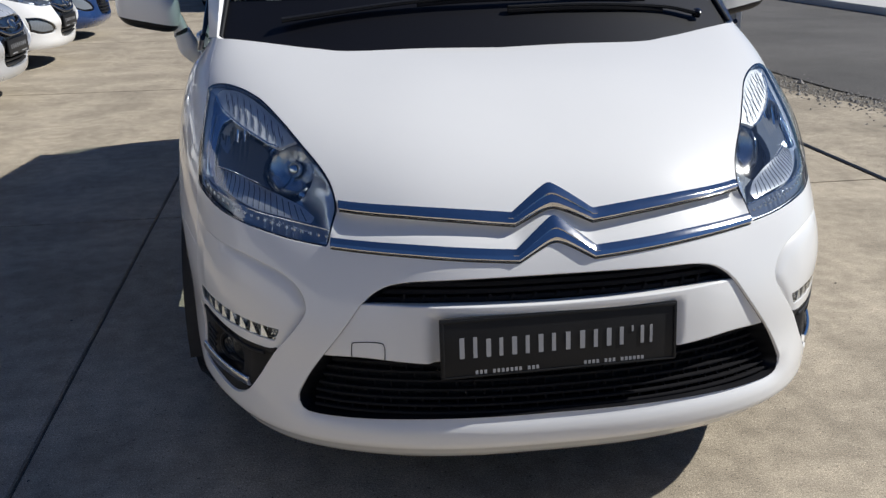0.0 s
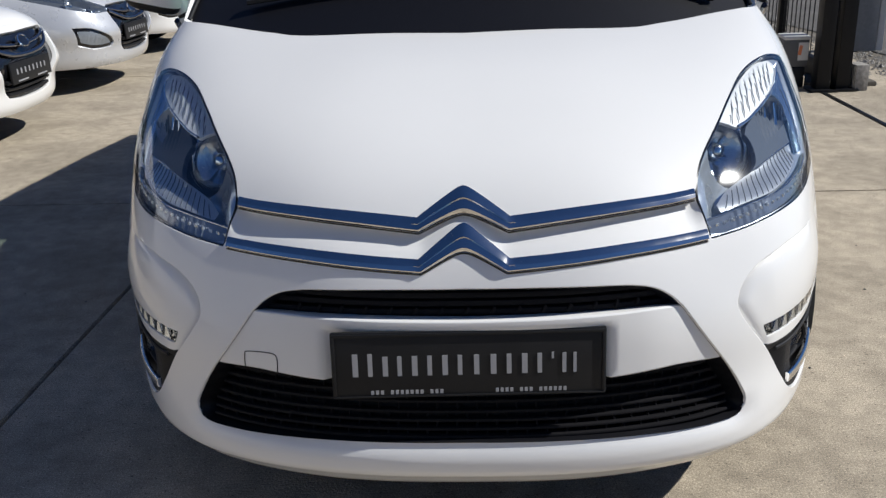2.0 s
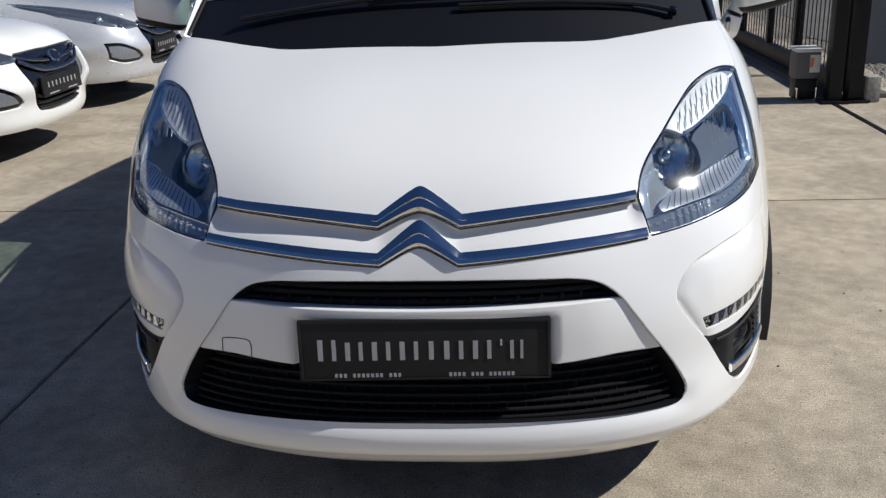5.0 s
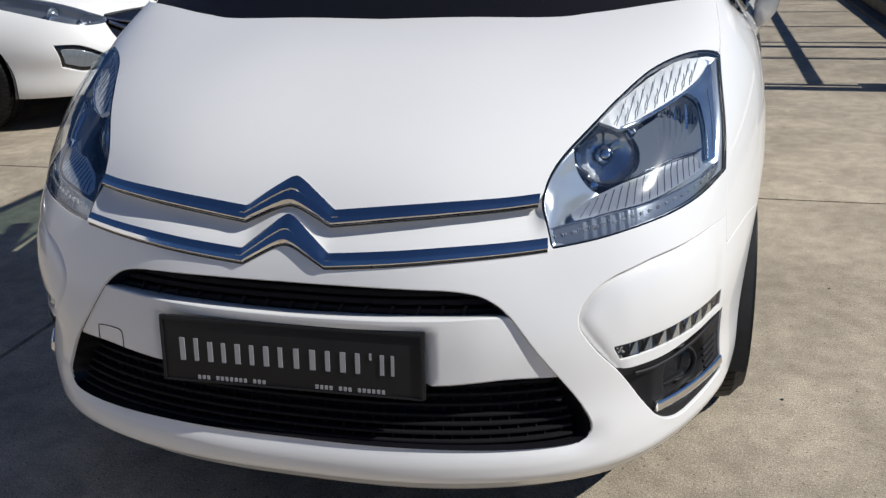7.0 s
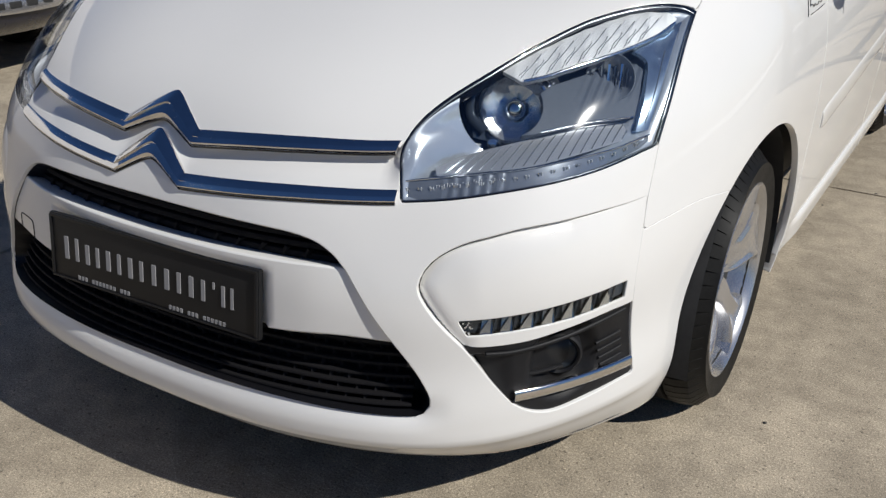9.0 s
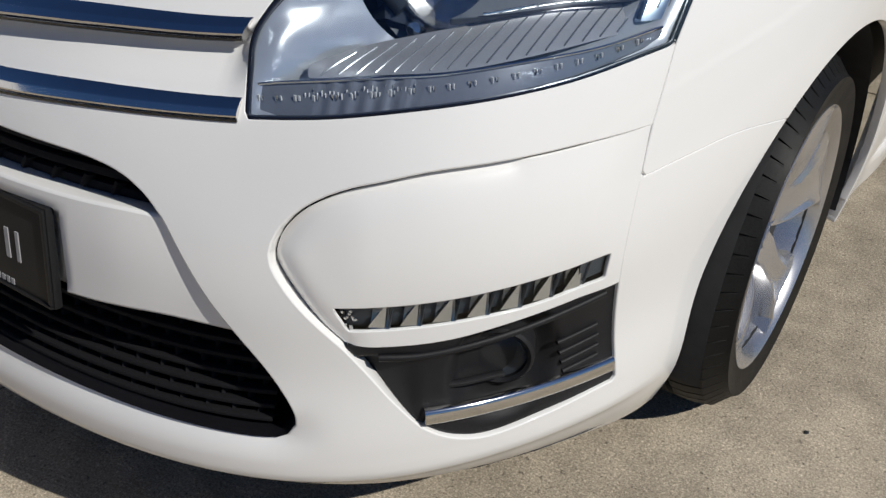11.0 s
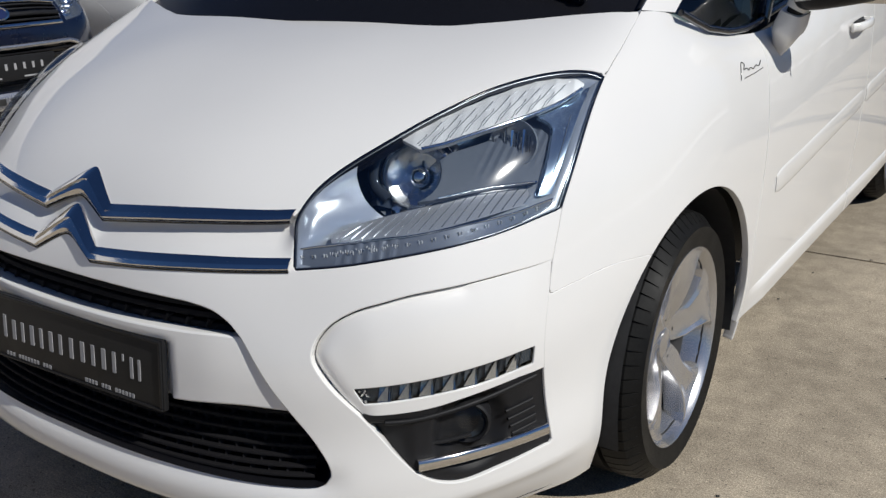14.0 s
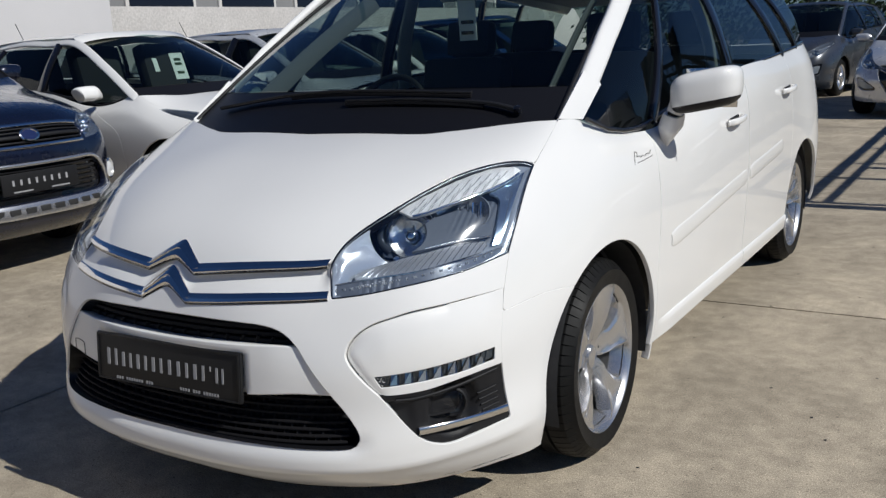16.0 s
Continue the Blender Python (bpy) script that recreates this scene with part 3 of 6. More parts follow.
FENDER = np.concatenate([smooth(LAMP_OUT), [(3.985, 4.40), (3.99, 4.125)], smooth([(4.013, 3.69), (4.27, 3.78), (4.63, 3.88), (5.064, 3.814), (5.5, 3.65)]), [(5.9, 2.0), (6.0, -0.6), (7.03, -0.6), (7.03, 1.6), (7.04, 4.2), (7.04, 5.9), (7.12, 8.6)], HOOD_SIDE[::-1]])
HOOD = np.concatenate([[(-0.5, 4.93)], np.array(STRIP_UP), smooth(LAMP_TOP)[16:], HOOD_SIDE, [(2.2, 8.6), (1.93, 7.955), (0, 7.83), (-0.5, 7.83)]])


def over(line, ws):
    return ws[:, 1] - np.interp(ws[:, 0], line[:, 0], line[:, 1])


def ramp(a, b, x):
    u = np.clip((x - a) / (b - a), 0, 1)
    return u * u * (3 - 2 * u)


def glasshouse(car, g, paint, pane):
    """Windscreen, pillars, roof, side and rear windows over the body. g: half width and place of each corner line."""
    (bx, by, bz), (tx, ty, tz), (mx, my, mz) = g["foot"], g["head"], g["base"]
    ry, rz, rear_y, rear_z, top, belt = g["roof_y"], g["roof_z"], g["rear_y"], g["rear_z"], g["top"], g["belt"]

    def front(u, v, lo=0.0, hi=1.0, rise=0.0):
        a, k = 2 * u - 1, lo + (hi - lo) * v
        p = lerp((bx * a, my + (by - my) * abs(a) ** 2.2, mz + (bz - mz) * a * a), (tx * a, ry + (ty - ry) * a * a, rz + (tz - rz) * a * a), k)
        return p + np.array((0, -0.5, 0.85)) * (0.035 * math.sin(math.pi * k) * (1 - a * a * 0.6) + rise)
    cut = g.get("cowl", 0.2)
    v, f = patch(lambda u, k: front(u, k, -0.12, cut, -0.004), 40, 10)
    raw("cowl", v, f, COWL, car, "black plastic cowl under the windscreen")
    v, f = patch(lambda u, k: front(u, k, cut, 1.0), 40, 16)
    raw("windscreen", v, f, SCREEN, car, "dark tinted windscreen")
    edge = [front(0.0, k) for k in span(0, 1, 12)]
    for s in (1, -1):
        rod("screen_seal", [(p[0] * -s, p[1], p[2] + 0.002) for p in edge], 0.014, 0.012, BLACK, car)
        px, py, pz = g["pillar"]
        start = [(s * (bx + px - 0.045), by + py + 0.02, bz - 0.085), (s * (bx + px - 0.028), by + py + 0.028, bz - 0.030), (s * (bx + px - 0.011), by + py + 0.062, bz + 0.010)]
        half = np.array((s * ((bx + tx) / 2 + px * 0.95), (by + ty) / 2 + py, (bz + tz) / 2 + 0.012))
        if "gusset" in g:
            # the pillar's foot: a plate from the body's edge up to the round of the pillar
            way = half - np.array(start[2])
            c = np.array(start[2]) + way * 0.36
            start = [c - way * 0.02, c + way * 0.1, c + way * 0.3]
            out = np.array((s * 0.75, -0.1, 0.65))
            across = np.cross(way, out)
            across /= np.linalg.norm(across) * s
            out = np.cross(across * s, way)
            out /= np.linalg.norm(out)
            across *= -1 if across[1] < 0 else 1
            lo, hi = [np.array(q) * (s, 1, 1) for q in g["gusset"]], [c + across * k * g["pillar_width"] / 2 + out * 0.014 for k in (-0.97, 1.04)]

            def foot(u, k):
                a = min(1, max(0, (u * 12 - 1) / 10))
                fold = 0.02 if u < 0.04 or u > 0.96 else 0.0
                return lerp(lerp(lo[0], lo[1], a), lerp(hi[0], hi[1], a), k) + out * (0.004 * k * math.sin(math.pi * a) - fold + 0.004)
            v, f = patch(foot, 12, 8)
            raw("pillar_foot", v, f, paint, car, sharp=40)
        line = smooth([*start, half, (s * (tx + px * 0.8), ty + py, tz), (s * (top + 0.01), ry + 0.5, rz - 0.045), (s * top, (ry + rear_y) / 2, rz - 0.03), (s * (top - 0.03), rear_y - 0.1, rear_z - 0.03)], 8)
        rod("pillar_and_roof_rail", line, g["pillar_width"], g.get("pillar_depth", 0.042), paint, car, n=18, square=3.2, ups=[(s * 0.75, -0.1, 0.65)] * len(line), taper=np.r_[span(1.0 if "gusset" in g else 0.8, 1.0, 18), np.ones(len(line) - 18)])
    def roof_at(u, k):
        a = 2 * u - 1
        return np.array((a * (top + 0.005 - 0.03 * max(0, k - 0.7)), lerp(ry - 0.02 + (ty - ry) * a * a, rear_y, k), rz + (rear_z - rz) * k * k - 0.012 + 0.045 * (1 - a ** 4) * (1 - 0.3 * k) + 0.02 * math.sin(math.pi * k) - (0.045 if k == 0 else 0)))
    open_to = (g["glass_to"] - ry) / (rear_y - ry) if "glass_to" in g else 0.0
    v, f = patch(lambda u, k: roof_at(u, open_to + (1 - open_to) * k), 20, 24)
    raw("roof", v, f, paint, car)
    if open_to:
        # unseen glass, added so that a greenish sun patch falls in the car's shadow
        v, f = patch(lambda u, k: roof_at(0.06 + 0.88 * u, 0.001 + (open_to - 0.001) * k), 20, 8)
        raw("roof_glass", v, f, SCREEN, car, "tinted glass carried back over the front seats")
        for lo, hi in ((0.0, 0.06), (0.94, 1.0)):
            v, f = patch(lambda u, k: roof_at(lo + (hi - lo) * u, open_to * k), 4, 8)
            raw("roof_edge", v, f, paint, car)
    v, f = patch(lambda u, k: np.array(((2 * u - 1) * lerp(top - 0.04, g["tail"][0], k), lerp(rear_y, g["tail"][1], k) + 0.03 * math.sin(math.pi * k) - 0.06 * (2 * u - 1) ** 2, lerp(rear_z, g["tail"][2], k))), 20, 10)
    raw("rear_window", v, f, pane, car)
    # side glass: from the window line up to pillar and rail
    for s in (1, -1):
        ys = span(g["side_from"], g["side_to"], 60)

        def lowline(y):
            return np.array((np.interp(y, belt[0], belt[1]), y, np.interp(y, belt[0], belt[2])))

        def topline(y):
            if y < ty + py:
                u = (y - by - py) / (ty - by)
                return np.array((lerp(bx + px, tx + px * 0.8, u), y, lerp(bz, tz, u) - 0.005))
            return np.array((top + 0.02, y, np.interp(y, [ty + py, ry + 0.5, rear_y - 0.1, rear_y + 0.4], [tz, rz - 0.045, rear_z - 0.04, rear_z - 0.25])))

        def flank(y, k, lift=0.0):
            p = lerp(lowline(y), topline(y), k)
            p[0] += 0.02 * math.sin(math.pi * k) * min(1, max(0, (y - g["side_from"]) / 0.4)) - (0.012 if y < g["side_from"] + 0.12 else 0) + lift
            return p * (s, 1, 1)
        v, f = patch(lambda u, k: flank(ys[0] + u * (ys[-1] - ys[0]), k, -0.006), 60, 10)
        raw("side_window", v, f, pane, car)
        if "rear_pillar" in g:
            y0, y1 = g["side_to"] - g["rear_pillar"], g["side_to"]
            edge = [lerp((s * (top - 0.04), rear_y, rear_z), (s * g["tail"][0], g["tail"][1] - 0.06, g["tail"][2]), k) for k in span(1, 0, 11)]
            v, f = patch(lambda u, k: flank(y0 + 0.16 * k * (1 - u) + u * (y1 - y0 - 0.16 * k * (1 - u)), k, 0.004) if u < 0.6 else lerp(flank(y0 + 0.6 * (y1 - y0), k, 0.004), edge[round(k * 10)], (u - 0.6) / 0.4), 20, 10)
            raw("rear_pillar", v, f, paint, car)
        for y0, y1, wd in g["posts"]:
            rod("window_post", [flank(lerp(y0, y1, k), k, 0.0) for k in span(0, 1, 8)], wd, 0.02, GLOSS, car, ups=[(s, 0, 0.3)] * 8, square=4)
        rod("window_trim", [lowline(y) * (s, 1, 1) + (0, 0, 0.004) for y in ys], 0.015, 0.014, g.get("trim", BLACK), car, ups=[(s, 0, 0.3)] * len(ys), square=3)


def main_car():
    car = thing("people_carrier", "white people carrier with chrome nose strips, parked on concrete", "car")
    skin = Skin(RIBS)
    nose = skin.sheet(0, 7.04, 0, 8, 0.012)
    gap = 0.0011
    # bonnet
    bonnet, rest = clip(nose, skin.far(nose[0], HOOD) + gap * (1 + 2.2 * ramp(3.6, 3.9, nose[0][:, 0])))
    panel("bonnet", skin, bonnet, PAINT, car)
    _, rest = clip(rest, skin.far(rest[0], HOOD) - gap)
    _, rest = clip(rest, np.maximum(rest[0][:, 0] - 3.85, 7.2 - rest[0][:, 1]))
    # lamps
    lamp, rest = clip(rest, skin.far(rest[0], LAMP) - 0.001)
    # front wing
    wing, rest = clip(rest, skin.far(rest[0], FENDER) + 1.7 * gap)
    _, rest = clip(rest, skin.far(rest[0], FENDER) - gap)

    def arch(ws, cy, r):
        p = skin.at(ws)
        return np.where(np.abs(p[:, 0]) > 0.6, np.hypot(p[:, 1] - cy, p[:, 2] - 0.315) - r, 1.0)
    _, wing = clip(wing, arch(wing[0], FRONT_AXLE, 0.366))
    _, wing = clip(wing, np.maximum(6.0 - wing[0][:, 0], wing[0][:, 1] - 0.62))
    _, rest = clip(rest, arch(rest[0], FRONT_AXLE, 0.366))
    for s in (1, -1):
        panel("front_wing", skin, wing, PAINT, car, s, depth=0.014)
    # bumper with its openings
    _, bumper = clip(rest, skin.far(rest[0], MOUTH))
    _, bumper = clip(bumper, skin.far(bumper[0], POCKET) - 0.0042 + 0.0036 * ramp(3.6, 3.95, bumper[0][:, 0]))
    mouth = clip(rest, skin.far(rest[0], MOUTH) + 0.002)[0]
    up, low = np.array(STRIP_UP), np.array(STRIP_LOW)

    def dent(ws):
        """The sunk band between the two chrome strips."""
        a, b = np.interp(ws[:, 0], up[:, 0], up[:, 1]), np.interp(ws[:, 0], low[:, 0], low[:, 1])
        k = (ws[:, 1] - b) / (a - b)
        end = ramp(2.0, 1.9, ws[:, 0])
        lip = 0.0035 * np.exp(-((ws[:, 1] - 1.02) / 0.10) ** 2) - 0.005 * ramp(0.95, 0.7, ws[:, 1])
        ridge = 1 - 0.5 * ramp(0.32, 0.0, ws[:, 0])
        ledge = np.clip((ws[:, 1] - 1.31) / 0.2, 0, 1) * ramp(2.55, 2.15, ws[:, 0]) * ramp(1.9, 1.55, ws[:, 1])
        return -0.015 * ramp(0.0, 0.8, k) * end * ridge * (k < 1.6) - 0.012 * ledge + lip * ramp(4.7, 3.9, ws[:, 0])
    panel("front_bumper", skin, bumper, PAINT, car, 0, lift=dent, depth=0.024, curl=0.002)
    # band between the grilles
    band = clip(mouth, over(BAND_TOP, mouth[0]))[0]
    band = clip(band, -over(BAND_LOW, band[0]))[0]
    panel("bumper_band", skin, band, PAINT, car, 0, lift=lambda ws: -0.004 - 0.005 * ramp(1.3, 1.8, ws[:, 0]) - 0.016 * ramp(1.04, 0.98, ws[:, 0]) * ramp(3.42, 3.32, ws[:, 1]), depth=0.03, curl=0.004)
    grilles(car, skin, mouth)
    for s in (1, -1):
        corner(car, skin, s)
        headlamp(car, skin, lamp, s)
    strips(car, skin)
    plate(car)
    # sides and tail
    side = skin.sheet(7.04, 13, 0, 8, 0.024)
    _, side = clip(side, arch(side[0], REAR_AXLE, 0.36))
    _, side = clip(side, side[0][:, 1] - 0.62)
    cuts = [("front_door", 7.045, 8.27), ("rear_door", 8.28, 9.42), ("rear_quarter", 9.43, 12.0), ("tailgate", 12.01, 13)]
    for name, a, b in cuts:
        piece = clip(side, side[0][:, 0] - b)[0]
        piece = clip(piece, a - piece[0][:, 0])[0]
        sill = None
        if "door" in name:
            lowline = 1.36 - piece[0][:, 1]
            piece, sill = clip(piece, lowline)

        for s in ((0,) if name == "tailgate" else (1, -1)):
            panel(name, skin, piece, PAINT, car, s)
            if "door" in name:
                line = smooth([(w, np.interp(w, [7.19, 7.95, 8.92, 9.3], [3.63, 3.92, 4.38, 4.55])) for w in span(max(a + 0.02, 7.17), min(b - 0.01, 9.02), 6)], 6)
                ends = np.minimum(1, 0.7 + np.minimum(span(0, 7, len(line)), span(7, 0, len(line))))
                rod("rubbing_strip", on_skin(skin, line, -0.001, s), 0.066, 0.011, PAINT, car, "long white rubbing strip", ups=skin.out(line) * (s, 1, 1), n=20, square=2.4, taper=ends)
            if sill is not None:
                panel("sill", skin, sill, PAINT, car, s, lift=lambda ws: 0.008 * ramp(1.36, 1.31, ws[:, 1]) * ramp(7.05, 7.25, ws[:, 0]))
    # dark inner shell behind the gaps and in the wheel arches
    inner = skin.sheet(0, 13, 0.6, 8, 0.08)
    _, inner = clip(inner, arch(inner[0], FRONT_AXLE, 0.34))
    _, inner = clip(inner, arch(inner[0], REAR_AXLE, 0.34))
    panel("inner_shell", skin, inner, GAP, car, 0, lift=-0.13, depth=0)
    for cy in (FRONT_AXLE, REAR_AXLE):
        for s in (1, -1):
            liner(car, s, cy, 0.315, 0.361, 0.874)
    low = skin.at([(w, 0.12) for w in span(0, 4.3, 14)])
    low = np.concatenate([low, [(0.56, 0.60, 0.19), (0.58, 4.2, 0.22)]])
    low = np.concatenate([low, low[:0:-1] * (-1, 1, 1)])
    raw("floor_pan", low + (0, 0, 0.006), [range(len(low))], GAP, car, smooth=False)
    for cy, s in ((FRONT_AXLE, 1), (FRONT_AXLE, -1), (REAR_AXLE, 1), (REAR_AXLE, -1)):
        w = wheel(car, s * 0.768, cy, 0.311, 0.226, s, spokes=5)
        w.rotation_euler[2] = radians(1.2) if cy == FRONT_AXLE else 0.0
    glasshouse(car, dict(foot=(0.744, 0.905, 1.045), head=(0.660, 1.79, 1.55), base=(0, 0.709, 1.040), roof_y=1.69, roof_z=1.585, rear_y=4.22, rear_z=1.475, top=0.678, tail=(0.612, 4.46, 1.20), glass_to=2.14,
                         pillar=(0.034, 0.012, 0), pillar_width=0.070, pillar_depth=0.034, trim=GLOSS, gusset=((0.750, 0.893, 1.047), (0.783, 0.996, 1.036)), cowl=0.17, side_from=0.985, side_to=4.15,
                         belt=([0.97, 1.088, 1.215, 1.337, 1.427, 2.185, 3.086, 3.667, 4.16], [0.800, 0.825, 0.835, 0.843, 0.849, 0.874, 0.870, 0.857, 0.80], [1.04, 0.995, 0.976, 0.974, 0.992, 1.092, 1.132, 1.157, 1.172]),
                         posts=((1.427, 1.85, 0.045), (2.33, 2.30, 0.09), (3.33, 3.08, 0.07), (3.72, 3.55, 0.05))), PAINT, PANE)
    fittings(car, skin)
    cabin(car)
    return car


FRONT_AXLE, REAR_AXLE = 0.939, 3.672


def on_skin(skin, ws, lift=0.0, side=1):
    ws = np.array(ws, float)
    p = skin.at(ws) + skin.out(ws) * np.broadcast_to(lift, len(ws))[:, None]
    return p * (side, 1, 1)


def both_ways(ws):
    """A line from the middle outwards, carried on over the other half: points and which half they lie on."""
    ws = np.array(ws, float)
    return np.concatenate([ws[:0:-1], ws]), np.r_[-np.ones(len(ws) - 1), np.ones(len(ws))]


def bar(name, skin, ws, lift, width, height, mat, car, label="", square=2.0, n=10, taper=None):
    """A bar that follows the skin right across the nose."""
    q, half = both_ways(ws)
    p = skin.at(q) + skin.out(q) * lift
    up = skin.out(q)
    p[:, 0] *= half
    up[:, 0] *= half
    if taper is not None:
        taper = np.concatenate([np.array(taper)[:0:-1], taper])
    return rod(name, p, width, height, mat, car, label, ups=up, square=square, n=n, taper=taper)


def grilles(car, skin, mouth):
    backing = panel("grille_backing", skin, mouth, GAP, car, 0, lift=-0.085, depth=0.0)
    rim = clip(mouth, -skin.far(mouth[0], MOUTH) - 0.016)[0]
    panel("grille_frame", skin, rim, COWL, car, 0, lift=lambda ws: -0.004 - 0.06 * ramp(0.0, 0.014, -skin.far(ws, MOUTH)), depth=0.0)
    upper = new("upper_grille")
    lower = new("lower_grille")
    upper.parent = lower.parent = car
    # upper grille: two long slats and small slanting teeth
    for s, reach in ((3.66, 1.60), (3.80, 1.52), (3.93, 1.36)):
        line = [(w, s - 0.01 * w) for w in span(0, reach, 24)]
        bar("slat", skin, line, -0.044, 0.012, 0.022, GRILLE, upper, square=4)
    for w in span(-1.3, 1.3, 15):
        side = 1 if w >= 0 else -1
        a = on_skin(skin, [(abs(w), 3.62), (abs(w) + 0.03 * side, 3.74)], -0.034, side)
        rod("grille_tooth", [a[0], (a[0] + a[1]) / 2, a[1]], 0.006, 0.016, GRILLE, upper, ups=[(0, -1, 0.2)] * 3, square=4)
    # lower grille: bars with staggered uprights
    rows = (1.615, 1.74, 1.87, 2.0, 2.13, 2.26, 2.39, 2.51)
    deep = lambda s: np.interp(s, [1.6, 2.5], [-0.032, -0.064])
    for s in rows:
        reach = np.interp(s, [1.6, 1.9, 2.25, 2.6], [2.18, 2.18, 2.06, 1.90])
        bar("slat", skin, [(w, s) for w in span(0, reach, 30)], deep(s), 0.007, 0.022, GRILLE, lower, square=4)
    for j in range(len(rows) - 1):
        for i in range(-14, 15):
            w = abs((i + (0.5 if j % 2 else 0)) * 0.15)
            side = 1 if i >= 0 else -1
            if w > np.interp(rows[j], [1.6, 1.9, 2.25, 2.6], [2.15, 2.12, 2.0, 1.86]):
                continue
            p = on_skin(skin, [(w, rows[j]), (w, (rows[j] + rows[j + 1]) / 2), (w, rows[j + 1])], deep(rows[j]) - 0.006, side)
            rod("grille_upright", p, 0.005, 0.018, GRILLE, lower, ups=[(0, -1, 0)] * 3, square=4, n=6)


def ribbon(name, skin, top, low, car):
    """One chrome strip right across the nose: a flat face between its upper and lower edge, a fold along the chevron, and a turned-in lip."""
    def run(line, round_off):
        (w0, s0), (w1, s1) = line[:2]
        u = span(0, 1, 16)
        k = (np.sqrt(u * u + round_off ** 2) - round_off) / (math.sqrt(1 + round_off ** 2) - round_off)
        first = np.c_[w0 + (w1 - w0) * u, s0 + (s1 - s0) * k]
        return np.concatenate([first[:-1], smooth(line[1:], 10)])
    t, b = run(top, 0.10), run(low, 0.22)
    fold = ramp(1.15, 0.85, np.arange(len(t)) / 15)
    rows = ((0.0, -0.008, 0), (0.0, 0.001, 0), (0.18, 0.004, 0.001), (0.52, 0.006, 0.0046), (0.545, 0.0062, 0.0010), (0.60, 0.0062, 0.0012), (0.88, 0.0062, 0.0034), (0.95, 0.005, 0.002), (1.0, 0.002, 0), (0.99, -0.005, 0), (0.92, -0.018, 0))
    v, f, n = [], [], len(rows)
    for half in (-1, 1):
        for i in range(len(t) - 1, 0, -1) if half < 0 else range(len(t)):
            for k, lift, more in rows:
                q = [t[i] * (1 - k) + b[i] * k]
                v.append((skin.at(q)[0] + skin.out(q)[0] * (lift + more * fold[i])) * (half, 1, 1))
    for i in range(2 * len(t) - 2):
        f += [(i * n + k, i * n + k + 1, (i + 1) * n + k + 1, (i + 1) * n + k) for k in range(n - 1)]
    f += [tuple(range(n)), tuple(range(len(v) - n, len(v)))[::-1]]
    strip = raw(name, v, f, CHROME, car, "polished chrome strip bent into a chevron", sharp=28)
    # thin black line that draws the shadow under the strip's lower edge
    for half in (-1, 1):
        rod("strip_seal", on_skin(skin, b - (0, 0.012), 0.0005, half), 0.0035, 0.005, GLOSS, strip, ups=skin.out(b) * (half, 1, 1), n=6)


def strips(car, skin):
    ribbon("upper_chrome_strip", skin, [(0, 5.06), (0.325, 4.74), (0.718, 4.80), (1.196, 4.873), (1.945, 4.976)], [(0, 4.77), (0.312, 4.592), (0.718, 4.66), (1.196, 4.735), (1.925, 4.838)], car)
    ribbon("lower_chrome_strip", skin, [(0, 4.685), (0.318, 4.340), (0.723, 4.379), (1.183, 4.423), (1.99, 4.469)], [(0, 4.405), (0.300, 4.198), (0.723, 4.241), (1.183, 4.285), (1.98, 4.331)], car)


def plate(car):
    """The black dealer's plate; its lettering is kept as plain bars."""
    m = pose(0.005, -0.004, 0.479, 90 - 5.7, 0, 2.0)
    holder = block("number_plate", (0.530, 0.134, 0.012), m @ pose(0, 0, 0.002), PLATE, car, "black dealer plate with light lettering bars", 0.004)
    for sx, sy, lx, ly in ((0, 0.061, 0.524, 0.006), (0, -0.064, 0.524, 0.004), (0.2595, 0, 0.006, 0.122), (-0.2595, 0, 0.006, 0.122)):
        block("plate_rim", (lx, ly, 0.004), m @ pose(sx, sy, 0.0090), PLATE, holder, bevel=0.0015)
    widths = (0.048, 0.046, 0.048, 0.048, 0.024, 0.050, 0.048, 0.010, 0.034)
    x = -0.228
    for i, wd in enumerate(widths):
        ht, up = (0.046, 0.001) if i == 0 else (0.013, 0.013) if wd < 0.02 else (0.040, -0.002)
        for at, k in ((0.20, 0.22), (0.80, 0.18)) if wd > 0.03 else ((0.5, 0.42),):
            block("letter_bar", (wd * k, ht, 0.002), m @ pose(x + wd * at, up, 0.0084), LETTER, holder, bevel=0)
        x += wd + 0.0104
    for x0, x1, gaps in ((-0.192, -0.048, (3, 11)), (0.050, 0.190, (4, 8))):
        for i in range(15):
            if i not in gaps:
                block("small_letter_bar", (0.0058, 0.008, 0.0012), m @ pose(x0 + (x1 - x0) * (i + 0.5) / 15, -0.0555, 0.0084), LETTER, holder, bevel=0)


